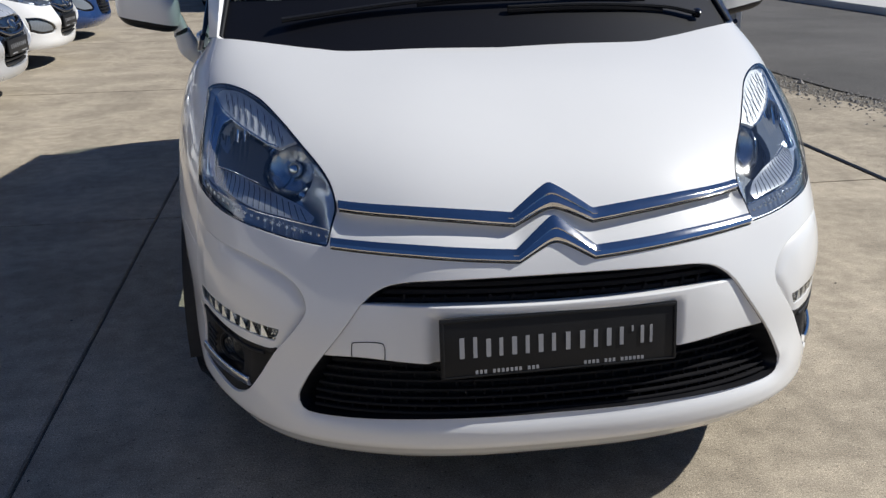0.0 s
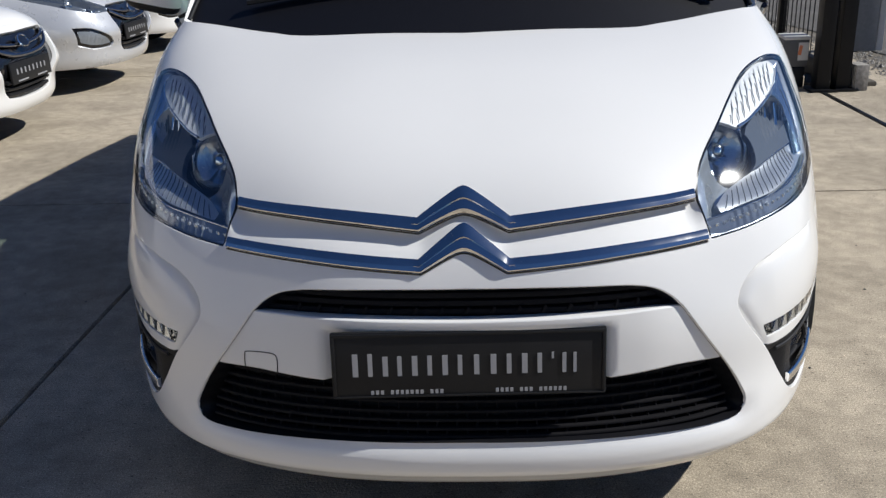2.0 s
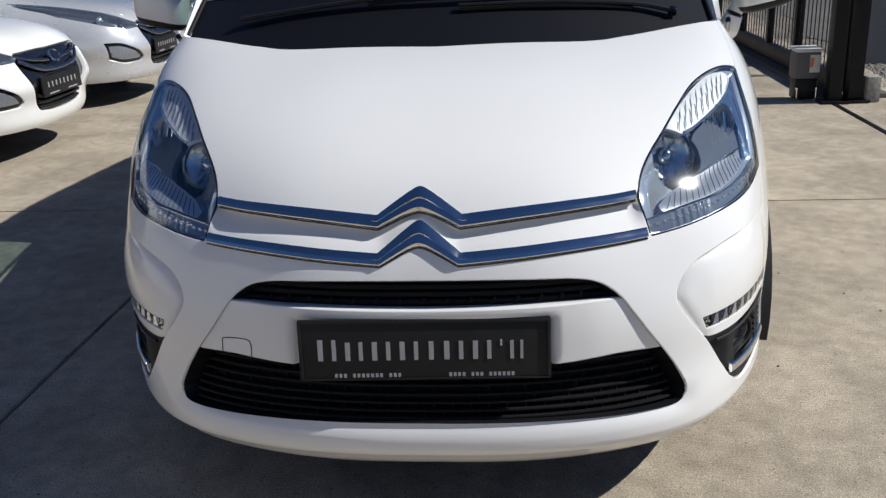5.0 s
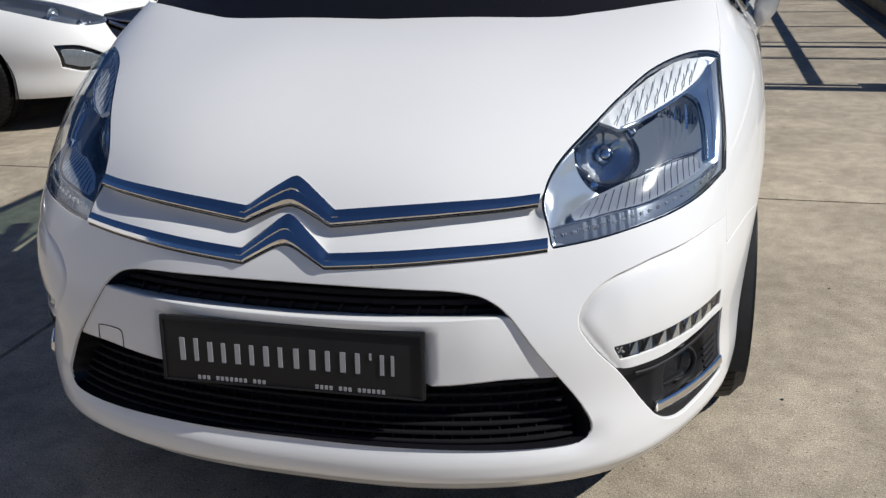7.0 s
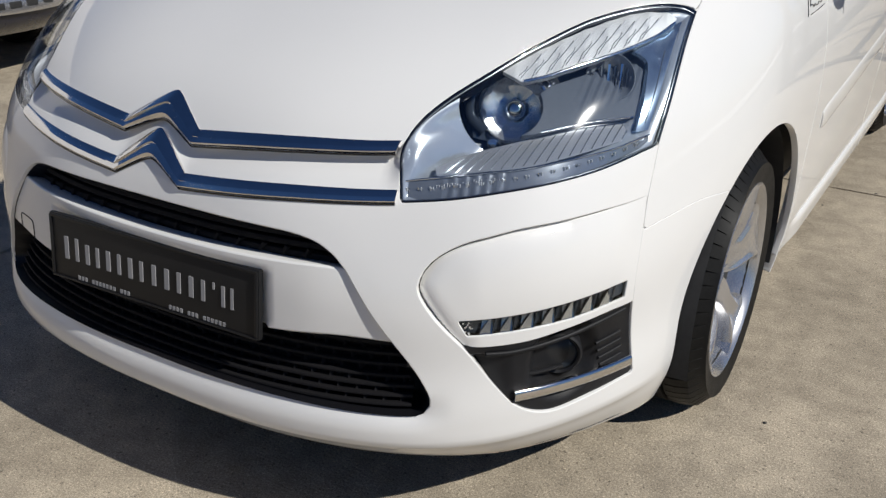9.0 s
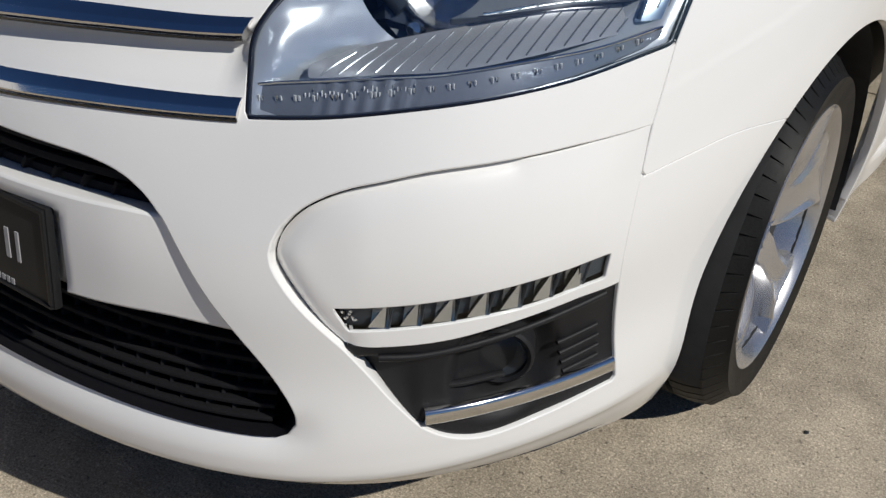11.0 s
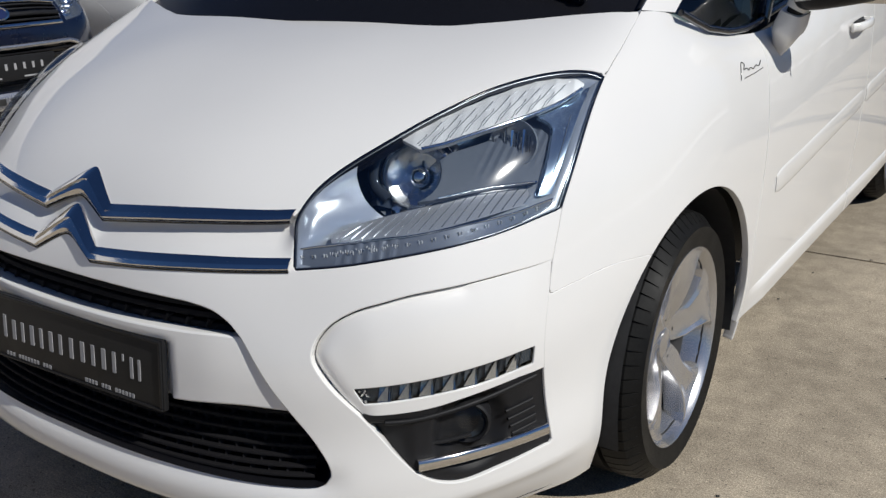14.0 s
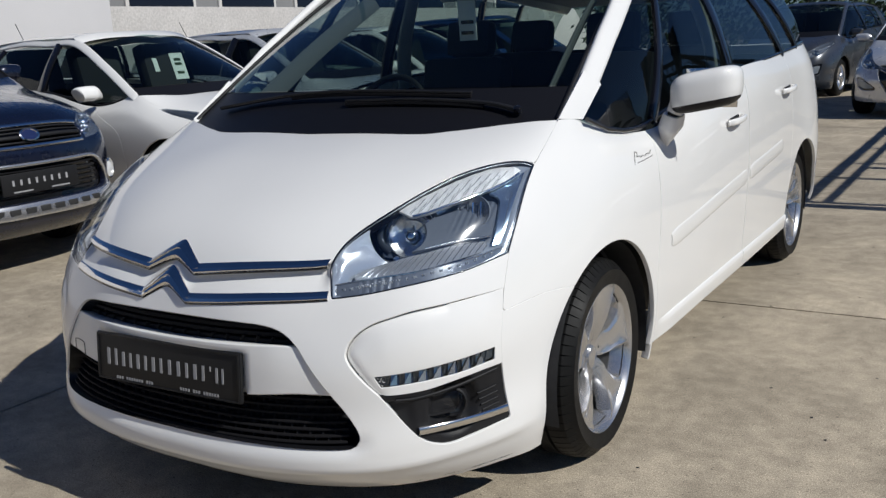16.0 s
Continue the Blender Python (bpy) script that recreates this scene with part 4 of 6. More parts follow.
def corner(car, skin, s):
    """The corner panel of the bumper with its day light and fog lamp."""
    def sunk(ws):
        d = np.clip(1 - np.abs(skin.far(ws, inner_edge, closed=False)) / 0.034, 0, 1)
        low = ramp(2.5, 2.25, ws[:, 0]) * ramp(3.9, 3.5, ws[:, 1])
        puff = 0.006 * np.sin(np.pi * np.clip((ws[:, 1] - 2.9) / 1.2, 0, 1)) * ramp(2.3, 2.7, ws[:, 0]) * ramp(3.98, 3.75, ws[:, 0])
        return -0.003 * ramp(4.0, 3.8, ws[:, 0]) - (0.010 + 0.012 * low) * (1 - np.sqrt(1 - d * d)) * ramp(3.9, 3.3, ws[:, 0]) + puff
    inner_edge = smooth(POCKET_TOP[:11])
    pocket = skin.sheet(2.1, 4.12, 1.2, 4.2, 0.006)
    pocket = clip(pocket, skin.far(pocket[0], POCKET) + 0.001)[0]
    face, _ = clip(pocket, -over(FOG_TOP, pocket[0]))
    face, day = clip(face, -skin.far(face[0], DAYLIGHT))
    unit = new("bumper_corner")
    unit.parent = car
    unit["label"] = "white bumper corner with day light and fog lamp"
    panel("corner_panel", skin, face, PAINT, unit, s, lift=sunk, depth=0.0025, curl=0.0015)
    # day light: a dark tray with six small mirrors behind a clear cover
    panel("day_light_tray", skin, day, LAMP_SMOKE, unit, s, lift=lambda ws: sunk(ws) - 0.016, depth=0)
    cover = panel("day_light_cover", skin, clip(day, skin.far(day[0], DAYLIGHT) + 0.001)[0], COVER, unit, s, lift=lambda ws: sunk(ws) - 0.0005, depth=0)
    cover.visible_shadow = False
    for w in span(2.62, 3.66, 7):
        def cell(u, k):
            lift = -0.0175 + 0.010 * (1 - k) ** 1.6 + 0.004 * u ** 2
            return on_skin(skin, [(w + (0.172 * (0.40 + 0.60 * u)) * (1 - 0.25 * k) + 0.05 * k, 2.72 + 0.31 * k)], lift, s)[0]
        v, f = patch(cell, 6, 6)
        raw("day_light_mirror", v, f, LAMP_CELL, unit)
        v = on_skin(skin, [(w + 0.060, 2.765), (w + 0.150, 2.765), (w + 0.165, 3.01)], [-0.0070, -0.0050, -0.0100], s)
        raw("day_light_facet", v, [(0, 1, 2)], LAMP_CHROME, unit, smooth=False)
        q = [(w + 0.172 + 0.03 * k, 2.74 + 0.31 * k) for k in span(0, 1, 5)]
        rod("day_light_rib", on_skin(skin, q, -0.010, s), 0.003, 0.010, LAMP_SMOKE, unit, ups=skin.out(q) * (s, 1, 1), n=6, square=4)
    rng = random.Random(3)
    for k in range(12):
        p = on_skin(skin, [(rng.uniform(2.55, 2.62), rng.uniform(2.76, 2.98))], -0.006, s)[0]
        block("day_light_bead", (0.003, 0.003, 0.003), Matrix.Translation(p), LAMP_CHROME, unit, bevel=0.001)
    a = on_skin(skin, [(3.80, 2.81), (3.94, 2.83), (3.945, 3.02), (3.81, 3.02)], -0.008, s)
    raw("day_light_reflector", a, [(0, 1, 2, 3)], LAMP_SMOKE, unit, smooth=False)
    # fog lamp tray
    lens_at = (3.42, 2.09)

    def tray_lift(ws):
        d = np.hypot((ws[:, 0] - lens_at[0]) * 0.26, (ws[:, 1] - lens_at[1]) * 0.115)
        return -0.005 - 0.024 * ramp(0.085, 0.05, d) - 0.02 * ramp(3.0, 2.75, ws[:, 0]) * ramp(2.45, 2.3, ws[:, 1])
    dark = skin.sheet(2.4, 4.2, 1.0, 2.75, 0.005)
    dark = clip(dark, np.maximum(skin.far(dark[0], POCKET) + 0.001, over(FOG_TOP, dark[0]) + 0.006 / 0.115 * 0.3))[0]
    panel("fog_lamp_surround", skin, dark, BLACK, unit, s, lift=tray_lift, depth=0.03, curl=0.003, label="matt black fog lamp surround")
    c = on_skin(skin, [lens_at], -0.024, s)[0]
    n = skin.out([lens_at])[0] * (s, 1, 1)
    n = (n * 0.4 + np.array((0.25 * s, -1, -0.05)) * 0.6)
    m = Matrix.Translation(c) @ Vector(n).to_track_quat("Z", "Y").to_matrix().to_4x4()
    fl = lathe("fog_lamp", [(0.044, -0.03), (0.042, 0.004), (0.038, 0.007), (0.034, 0.004), (0.033, -0.01)], m, BLACK, unit, n=36)
    lathe("fog_reflector", [(0.033, 0.0), (0.025, -0.016), (0.012, -0.024), (0.0, -0.024)], m, LAMP_SMOKE, fl, n=30)
    g = lathe("fog_lens", [(0.033, 0.002), (0.025, 0.008), (0.013, 0.012), (0.0, 0.013)], m, COVER, fl, n=30)
    g.visible_shadow = False
    for a, b in (((3.70, 2.16), (3.945, 2.21)), ((3.711, 2.03), (3.955, 2.08)), ((3.72, 1.90), (3.953, 1.955)), ((3.727, 1.78), (3.946, 1.825))):
        q = np.array([lerp(a, b, k) for k in span(0, 1, 6)])
        rod("louvre", on_skin(skin, q, -0.004, s), 0.006, 0.007, BLACK, unit, ups=skin.out(q) * (s, 1, 1), n=8)
    q = smooth([(2.74, 2.41), (3.0, 2.39), (3.4, 2.45), (3.75, 2.52), (3.98, 2.56)], 6)
    rod("surround_ridge", on_skin(skin, q, -0.004, s), 0.009, 0.008, BLACK, unit, ups=skin.out(q) * (s, 1, 1), n=8)
    q = np.array([(3.03, 1.98), (3.2, 1.94), (3.42, 1.93)])
    rod("surround_ridge", on_skin(skin, q, -0.014, s), 0.008, 0.012, BLACK, unit, ups=skin.out(q) * (s, 1, 1), n=8)
    line = smooth([(3.01, 1.70), (3.355, 1.68), (3.663, 1.66), (4.03, 1.64)], 8)
    rod("chrome_trim", on_skin(skin, line, -0.001, s), 0.022, 0.014, CHROME, unit, "polished chrome trim", ups=skin.out(line) * (s, 1, 1), square=3, n=12)


def headlamp(car, skin, lamp, s):
    """A deep clear lamp: silvered indicator along the top, two reflectors, a dusky field, a ribbed floor and a row of small lights."""
    unit = new("headlamp")
    unit.parent = car
    unit["label"] = "clear headlamp with chrome reflectors"

    def edge(ws):
        return -skin.far(ws, LAMP)

    def deck(name, line, w0, w1, s0, s1, lift, mat, label="", step=0.004, depth=0.0, holes=()):
        sh = skin.sheet(w0, w1, s0, s1, step)
        piece = clip(sh, np.maximum(skin.far(sh[0], line), skin.far(sh[0], LAMP) + 0.004))[0]
        for k in holes:
            piece = cut_for(piece, lift, k)
        return panel(name, skin, piece, mat, unit, s, lift=lift, depth=depth, curl=0.001, label=label)

    def line_on(name, line, lift, wd, ht, mat, n=8):
        q = smooth(line, 8)
        return rod(name, on_skin(skin, q, lift(q) if callable(lift) else lift, s), wd, ht, mat, unit, ups=skin.out(q) * (s, 1, 1), n=n)

    def bulge(ws):
        e = ramp(0, 0.05, edge(ws))
        return 0.001 + 0.004 * e + 0.009 * ramp(4.6, 5.6, ws[:, 1]) * ramp(2.75, 3.25, ws[:, 0]) * e
    glass = panel("lamp_lens", skin, clip(lamp, skin.far(lamp[0], LAMP) + 0.0025)[0], LENS, unit, s, lift=bulge, depth=0, label="clear curved lens")
    glass.visible_shadow = False
    fine = skin.sheet(1.9, 4.05, 4.25, 6.8, 0.005)
    fine = clip(fine, skin.far(fine[0], LAMP))[0]

    def seal_width(ws):
        return 0.0030 + 0.0014 * ramp(4.8, 5.3, ws[:, 1]) * ramp(3.9, 3.6, ws[:, 0])
    inside, ring = clip(fine, skin.far(fine[0], LAMP) + seal_width(fine[0]))
    panel("lamp_seal", skin, ring, GLOSS, unit, s, lift=-0.0005, depth=0.03, curl=0.0006)
    rim = clip(inside, skin.far(inside[0], LAMP) + seal_width(inside[0]) + 0.0022)[1]
    panel("lamp_rim", skin, rim, LAMP_RIM, unit, s, lift=lambda ws: -0.003 - 0.5 * np.maximum(0, edge(ws) - 0.004), depth=0, label="bright inner rim")
    bowl = clip(fine, skin.far(fine[0], LAMP) + 0.003)[0]
    far_cup = on_skin(skin, [(3.42, 5.68)], -0.036)[0]
    cups = (((0.553, 0.383, 0.790), 0.062), (tuple(far_cup), 0.043))
    aim = np.array((0.40, -1, 0.36))
    aim /= np.linalg.norm(aim)

    def cut_for(sheet, lift, k, grow=0.86):
        """Leaves a round hole for a reflector in a sheet that lies at that depth."""
        d = skin.at(sheet[0]) + skin.out(sheet[0]) * lift(sheet[0])[:, None] - cups[k][0]
        off = np.linalg.norm(d - np.outer(d @ aim, aim), axis=1)
        return clip(sheet, cups[k][1] * grow - off)[0]

    def bed(ws):
        sweep = np.sin((ws[:, 1] - 4.6) * 7.5 - (ws[:, 0] - 2.0) * 3.2)
        return -0.007 - 0.054 * ramp(0.0, 0.10, edge(ws)) - 0.018 * np.sin(np.clip((ws[:, 0] - 2) / 2, 0, 1) * 3.14) + 0.007 * sweep * ramp(2.7, 2.3, ws[:, 0]) * ramp(0.004, 0.03, edge(ws))
    panel("lamp_housing", skin, cut_for(bowl, bed, 0, 1.42), LAMP_GREY, unit, s, lift=bed, depth=0)
    # the panel that runs down the outer side; its blue stands for reflected sky
    flat = outline([(3.50, 6.02), (3.70, 5.82), (3.765, 5.52), (3.80, 5.15), (3.80, 4.86)], [(3.80, 4.86), (3.95, 4.86)], [(3.95, 4.86), (3.962, 5.4), (3.96, 5.9), (3.95, 6.50)], [(3.95, 6.50), (3.82, 6.40), (3.68, 6.17), (3.50, 6.02)])
    beside = lambda ws: -0.014 - 0.010 * ramp(3.95, 3.72, ws[:, 0])
    deck("side_panel", flat, 3.46, 4.0, 4.82, 6.58, beside, LAMP_SIDE, "side panel with the sky's blue reflection in its colour", 0.005, 0.008)
    for line in ([(3.905, 4.95), (3.915, 5.5), (3.90, 6.2), (3.86, 6.36)], [(3.855, 4.95), (3.86, 5.4), (3.83, 5.95)]):
        line_on("panel_crease", line, lambda q: beside(q) + 0.0004, 0.0016, 0.0016, LAMP_DULL, 5)
    # indicator along the top edge: a silvered strip with bands of small facets
    ind_up = [(2.483, 5.82), (2.613, 5.965), (2.823, 6.18), (3.051, 6.39), (3.251, 6.55), (3.446, 6.635), (3.676, 6.62), (3.80, 6.52)]
    ind_low = [(3.80, 6.40), (3.666, 6.16), (3.451, 5.97), (3.228, 5.85), (3.033, 5.76), (2.863, 5.69), (2.699, 5.655)]
    ind = outline(ind_up, [ind_up[-1], ind_low[0]], ind_low, [ind_low[-1], ind_up[0]])

    def facets(ws):
        q = ws[:, 0] + (ws[:, 1] - 5.8) * 0.25
        return -0.013 - 0.0016 * np.abs(np.sin(q * 17))
    deck("indicator", ind, 2.43, 3.85, 5.6, 6.7, facets, LAMP_WHITE, "silvered indicator strip with small facets", 0.003, 0.006)
    line_on("indicator_rim", ind_low, -0.010, 0.006, 0.005, LAMP_CHROME)
    for i in range(9):
        w = 2.68 + 0.11 * i
        for j, (dw, k0, k1, mat) in enumerate(((-0.014, 0.10, 0.55, LAMP_DULL), (0.016, 0.16, 0.80, LAMP_DULL), (0.040, 0.55, 0.90, LAMP_FLOOR))):
            q = []
            for k in span(k0, k1, 7):
                x = w + dw + 0.09 * (k - 0.5) + 0.006 * (-1) ** round(k * 20)
                lo, hi = (np.interp(x, [p[0] for p in side], [p[1] for p in side]) for side in (ind_low[::-1], ind_up))
                q.append((x, lo + (hi - lo) * k))
            q = np.array([p for p in q if skin.far(np.array([p]), ind)[0] < -0.003])
            if len(q) > 2:
                rod("indicator_rib", on_skin(skin, q, facets(q) + 0.0004, s), 0.0018, 0.0018, mat, unit, ups=skin.out(q) * (s, 1, 1), n=5)
    # dusky field round the outer reflector, with fine upright flutes
    field = outline([(2.93, 5.66), (3.185, 5.80), (3.46, 5.95)], [(3.46, 5.95), (3.68, 5.78), (3.75, 5.52), (3.785, 5.05)], [(3.785, 5.05), (3.35, 5.12), (2.84, 5.09)], [(2.84, 5.09), (2.76, 5.36), (2.93, 5.66)])
    sunk = lambda ws: -0.032 - 0.012 * np.sin(np.clip((ws[:, 0] - 2.9) / 0.9, 0, 1) * 3.14) + 0.0014 * np.sin(ws[:, 0] * 75) * ramp(3.15, 3.3, ws[:, 0]) * ramp(5.25, 5.5, ws[:, 1])
    deck("inner_field", field, 2.65, 3.9, 5.0, 6.05, sunk, LAMP_FIELD, "dusky grey inner field", 0.004, 0.012, (0,))
    line_on("field_rim", [(3.0, 5.10), (3.35, 5.12), (3.77, 5.06)], -0.030, 0.003, 0.003, LAMP_CHROME, 6)
    # ribbed floor
    floor_up = [(2.238, 4.755), (2.461, 4.942), (2.717, 5.043), (2.939, 5.085), (3.289, 5.13), (3.79, 5.032)]
    floor_low = [(3.82, 4.80), (3.313, 4.735), (2.955, 4.70), (2.618, 4.695), (2.262, 4.654)]
    fl = outline(floor_up, [floor_up[-1], floor_low[0]], floor_low, [floor_low[-1], floor_up[0]])
    ribbed = lambda ws: -0.020 - 0.030 * ramp(4.62, 5.1, ws[:, 1])
    deck("reflector_floor", fl, 2.2, 3.9, 4.6, 5.2, ribbed, LAMP_FLOOR, "ribbed silver reflector floor", 0.006, 0.0, (0,))
    for w in span(2.32, 3.72, 17):
        lo = np.interp(w, [q[0] for q in floor_low[::-1]], [q[1] for q in floor_low[::-1]])
        hi = np.interp(w + 0.10, [q[0] for q in floor_up], [q[1] for q in floor_up])
        q = np.array([(w + 0.12 * k, lo + 0.02 + (hi - lo - 0.05) * k) for k in span(0, 1, 8)])
        if len(q) > 2:
            rod("floor_groove", on_skin(skin, q, ribbed(q) + 0.0004, s), 0.0020, 0.002, LAMP_DULL, unit, ups=skin.out(q) * (s, 1, 1), n=5)
    # running strip along the lower edge
    strip_up = [(3.90, 4.80), (3.611, 4.715), (3.244, 4.688), (2.909, 4.662), (2.59, 4.652), (2.196, 4.607), (2.025, 4.572)]
    low = outline([(2.045, 4.38), (2.4, 4.405), (2.79, 4.455), (3.3, 4.51), (3.6, 4.565), (3.93, 4.70)], [(3.93, 4.70), strip_up[0]], strip_up, [strip_up[-1], (2.045, 4.38)])
    deck("running_strip", low, 2.0, 4.0, 4.3, 4.9, lambda ws: -0.012 - 0.0012 * np.sign(np.sin(ws[:, 0] * 70)) * ramp(2.9, 2.7, ws[:, 0]) * ramp(2.25, 2.4, ws[:, 0]), LAMP_STRIP, "clear running light strip over grey", 0.003, 0.006)
    line_on("strip_rim", strip_up, -0.0105, 0.0035, 0.003, LAMP_CHROME, 6)
    rng = random.Random(12)
    row = lambda w: np.interp(w, [2.05, 2.4, 2.76, 2.97, 3.3, 3.6, 3.84], [4.485, 4.52, 4.565, 4.58, 4.61, 4.65, 4.73])

    def bead(w, lift, wd, ht, up=0.0):
        block("light_bead", (wd, 0.0016, ht), Matrix.Translation(on_skin(skin, [(w, row(w) + up)], lift, s)[0]), LAMP_WHITE if rng.random() < 0.6 else LAMP_CHROME, unit, bevel=0.0004)
    for w in span(2.06, 3.80, 20):
        bead(w - 0.010, -0.0100, 0.0034, 0.0066)
        bead(w + 0.012, -0.0100, 0.0022, 0.0056)
    for w in span(2.28, 2.80, 27):
        bead(w, -0.0112, 0.0007, rng.uniform(0.004, 0.008), rng.uniform(0.0, 0.045))
    # round reflectors
    n = Vector((aim[0] * s, aim[1], aim[2]))
    for c, r in cups:
        m = Matrix.Translation((c[0] * s, c[1], c[2])) @ n.to_track_quat("Z", "Y").to_matrix().to_4x4()
        if r < 0.05:
            cup = lathe("reflector", [(r + 0.002, -0.004), (r, 0.004), (r * 0.9, -0.001), (r * 0.6, -0.009), (r * 0.3, -0.014), (0.0, -0.015)], m, LAMP_HAZE, unit, "smoky round reflector", n=40)
            for k in range(14):
                x = (k - 6.5) / 7
                lo, hi = sorted((rng.uniform(-0.75, -0.1), rng.uniform(0.1, 0.85)))
                w = rng.uniform(0.02, 0.07)
                q = [(x - w, lo), (x + w, lo), (x + w, hi), (x - w, hi)]
                v = [m @ Vector((r * 0.9 * a, r * 0.9 * b * math.sqrt(max(0.05, 1 - x * x)), -0.0110 + 0.0165 * (a * a + b * b) * 0.8 + 0.002 * (j % 2))) for j, (a, b) in enumerate(q)]
                raw("reflector_flute", v, [(0, 1, 2, 3)], (LAMP_SMOKE, LAMP_DULL, LAMP_CHROME, LAMP_SMOKE)[k % 4], cup, smooth=False)
            continue
        prof = [(r + 0.006, -0.012), (r + 0.006, 0.010), (r + 0.003, 0.014), (r - 0.001, 0.012), (r - 0.003, 0.004), (r * 0.93, 0.000), (r * 0.84, -0.005), (r * 0.70, -0.010), (r * 0.5, -0.0145), (0.016, -0.018), (0.0, -0.018)]
        v, f, count = [], [], 30
        for j, (rr, hh) in enumerate(prof):
            for i in range(count):
                a = 2 * math.pi * (i + (0.3 * rng.uniform(-1, 1) if j > 5 else 0)) / count
                v.append(m @ Vector((rr * math.cos(a), rr * math.sin(a), hh + (rng.uniform(-0.0018, 0.0018) if 5 < j < 10 else 0))))
        for j in range(len(prof) - 1):
            f += [(j * count + i, j * count + (i + 1) % count, (j + 1) * count + (i + 1) % count, (j + 1) * count + i) for i in range(count)]
        cup = raw("reflector", v, f, LAMP_CUP, unit, "round chrome reflector of many facets", sharp=14)
        lathe("collar", [(r + 0.004, -0.006), (r + 0.010, -0.003), (r * 1.3, 0.002), (r * 1.48, 0.009)], m, LAMP_DULL, cup, n=48)
        lathe("bulb_shield", [(0.018, -0.027), (0.019, -0.006), (0.014, 0.002), (0.006, 0.005), (0.0, 0.005)], m, LAMP_CHROME, cup, n=20)
        dome = lathe("bulb_dome", [(0.030, -0.006), (0.029, 0.004), (0.023, 0.011), (0.012, 0.015), (0.0, 0.016)], m, COVER, cup, n=36)
        dome.visible_shadow = False
        lathe("shield_band", [(0.0192, -0.020), (0.0198, -0.018), (0.0198, -0.012), (0.0192, -0.010)], m, LAMP_SMOKE, cup, n=20)
        lathe("bright_ring", [(r + 0.003, 0.0145), (r - 0.001, 0.0155), (r - 0.003, 0.012), (r - 0.004, 0.004)], m, LAMP_CHROME, cup, n=48)
        side = Vector((s, 0, 0)) - n * n.x * s
        side.normalize()
        rise = Vector((0, 0, 1)) - n * n.z
        rise = (rise - side * rise.dot(side)).normalized()
        at = lambda a, rr, h: m.translation + n * h + side * rr * math.cos(a) + rise * rr * math.sin(a)
        rod("outer_crescent", [at(a, r + 0.014, 0.002) for a in span(-1.0, 1.15, 20)], 0.005, 0.006, LAMP_CHROME, cup, n=8, ups=[n] * 20, taper=np.sin(span(0.25, 2.9, 20)) + 0.1)
        for gap, wd, mat in ((0.013, 0.006, LAMP_DARK), (0.020, 0.003, LAMP_CHROME)):
            rod("inner_crescent", [at(a, r + gap, 0.006) for a in span(2.25, 3.85, 18)], wd, 0.006, mat, cup, n=8, ups=[n] * 18, taper=np.sin(span(0.2, 2.95, 18)) + 0.1)
        # dark strut on the inner side of the ring, and the small adjuster below it
        rod("reflector_strut", smooth([at(2.45, r + 0.006, 0.010), at(3.0, r + 0.016, 0.014), at(3.5, r + 0.016, 0.016), at(4.0, r + 0.004, 0.018)], 5), 0.018, 0.012, LAMP_SMOKE, cup, n=10, square=3, ups=[n] * 16, taper=span(0.7, 1.2, 16))
        w = at(3.95, r + 0.020, 0.004)
        v = [w + side * a + rise * b + n * h for a, b, h in ((-0.030, -0.012, 0.0), (0.024, -0.006, 0.004), (0.010, 0.016, 0.010), (-0.010, 0.014, 0.012), (-0.004, -0.004, 0.018))]
        raw("adjuster_bracket", v, [(0, 1, 4), (1, 2, 4), (2, 3, 4), (3, 0, 4), (0, 3, 2, 1)], LAMP_SMOKE, cup, smooth=False)
        lathe("adjuster", [(0.012, -0.004), (0.012, 0.008), (0.008, 0.013), (0.0, 0.014)], Matrix.Translation(at(4.35, r + 0.010, 0.006)) @ n.to_track_quat("Z", "Y").to_matrix().to_4x4(), LAMP_CHROME, cup, n=14)


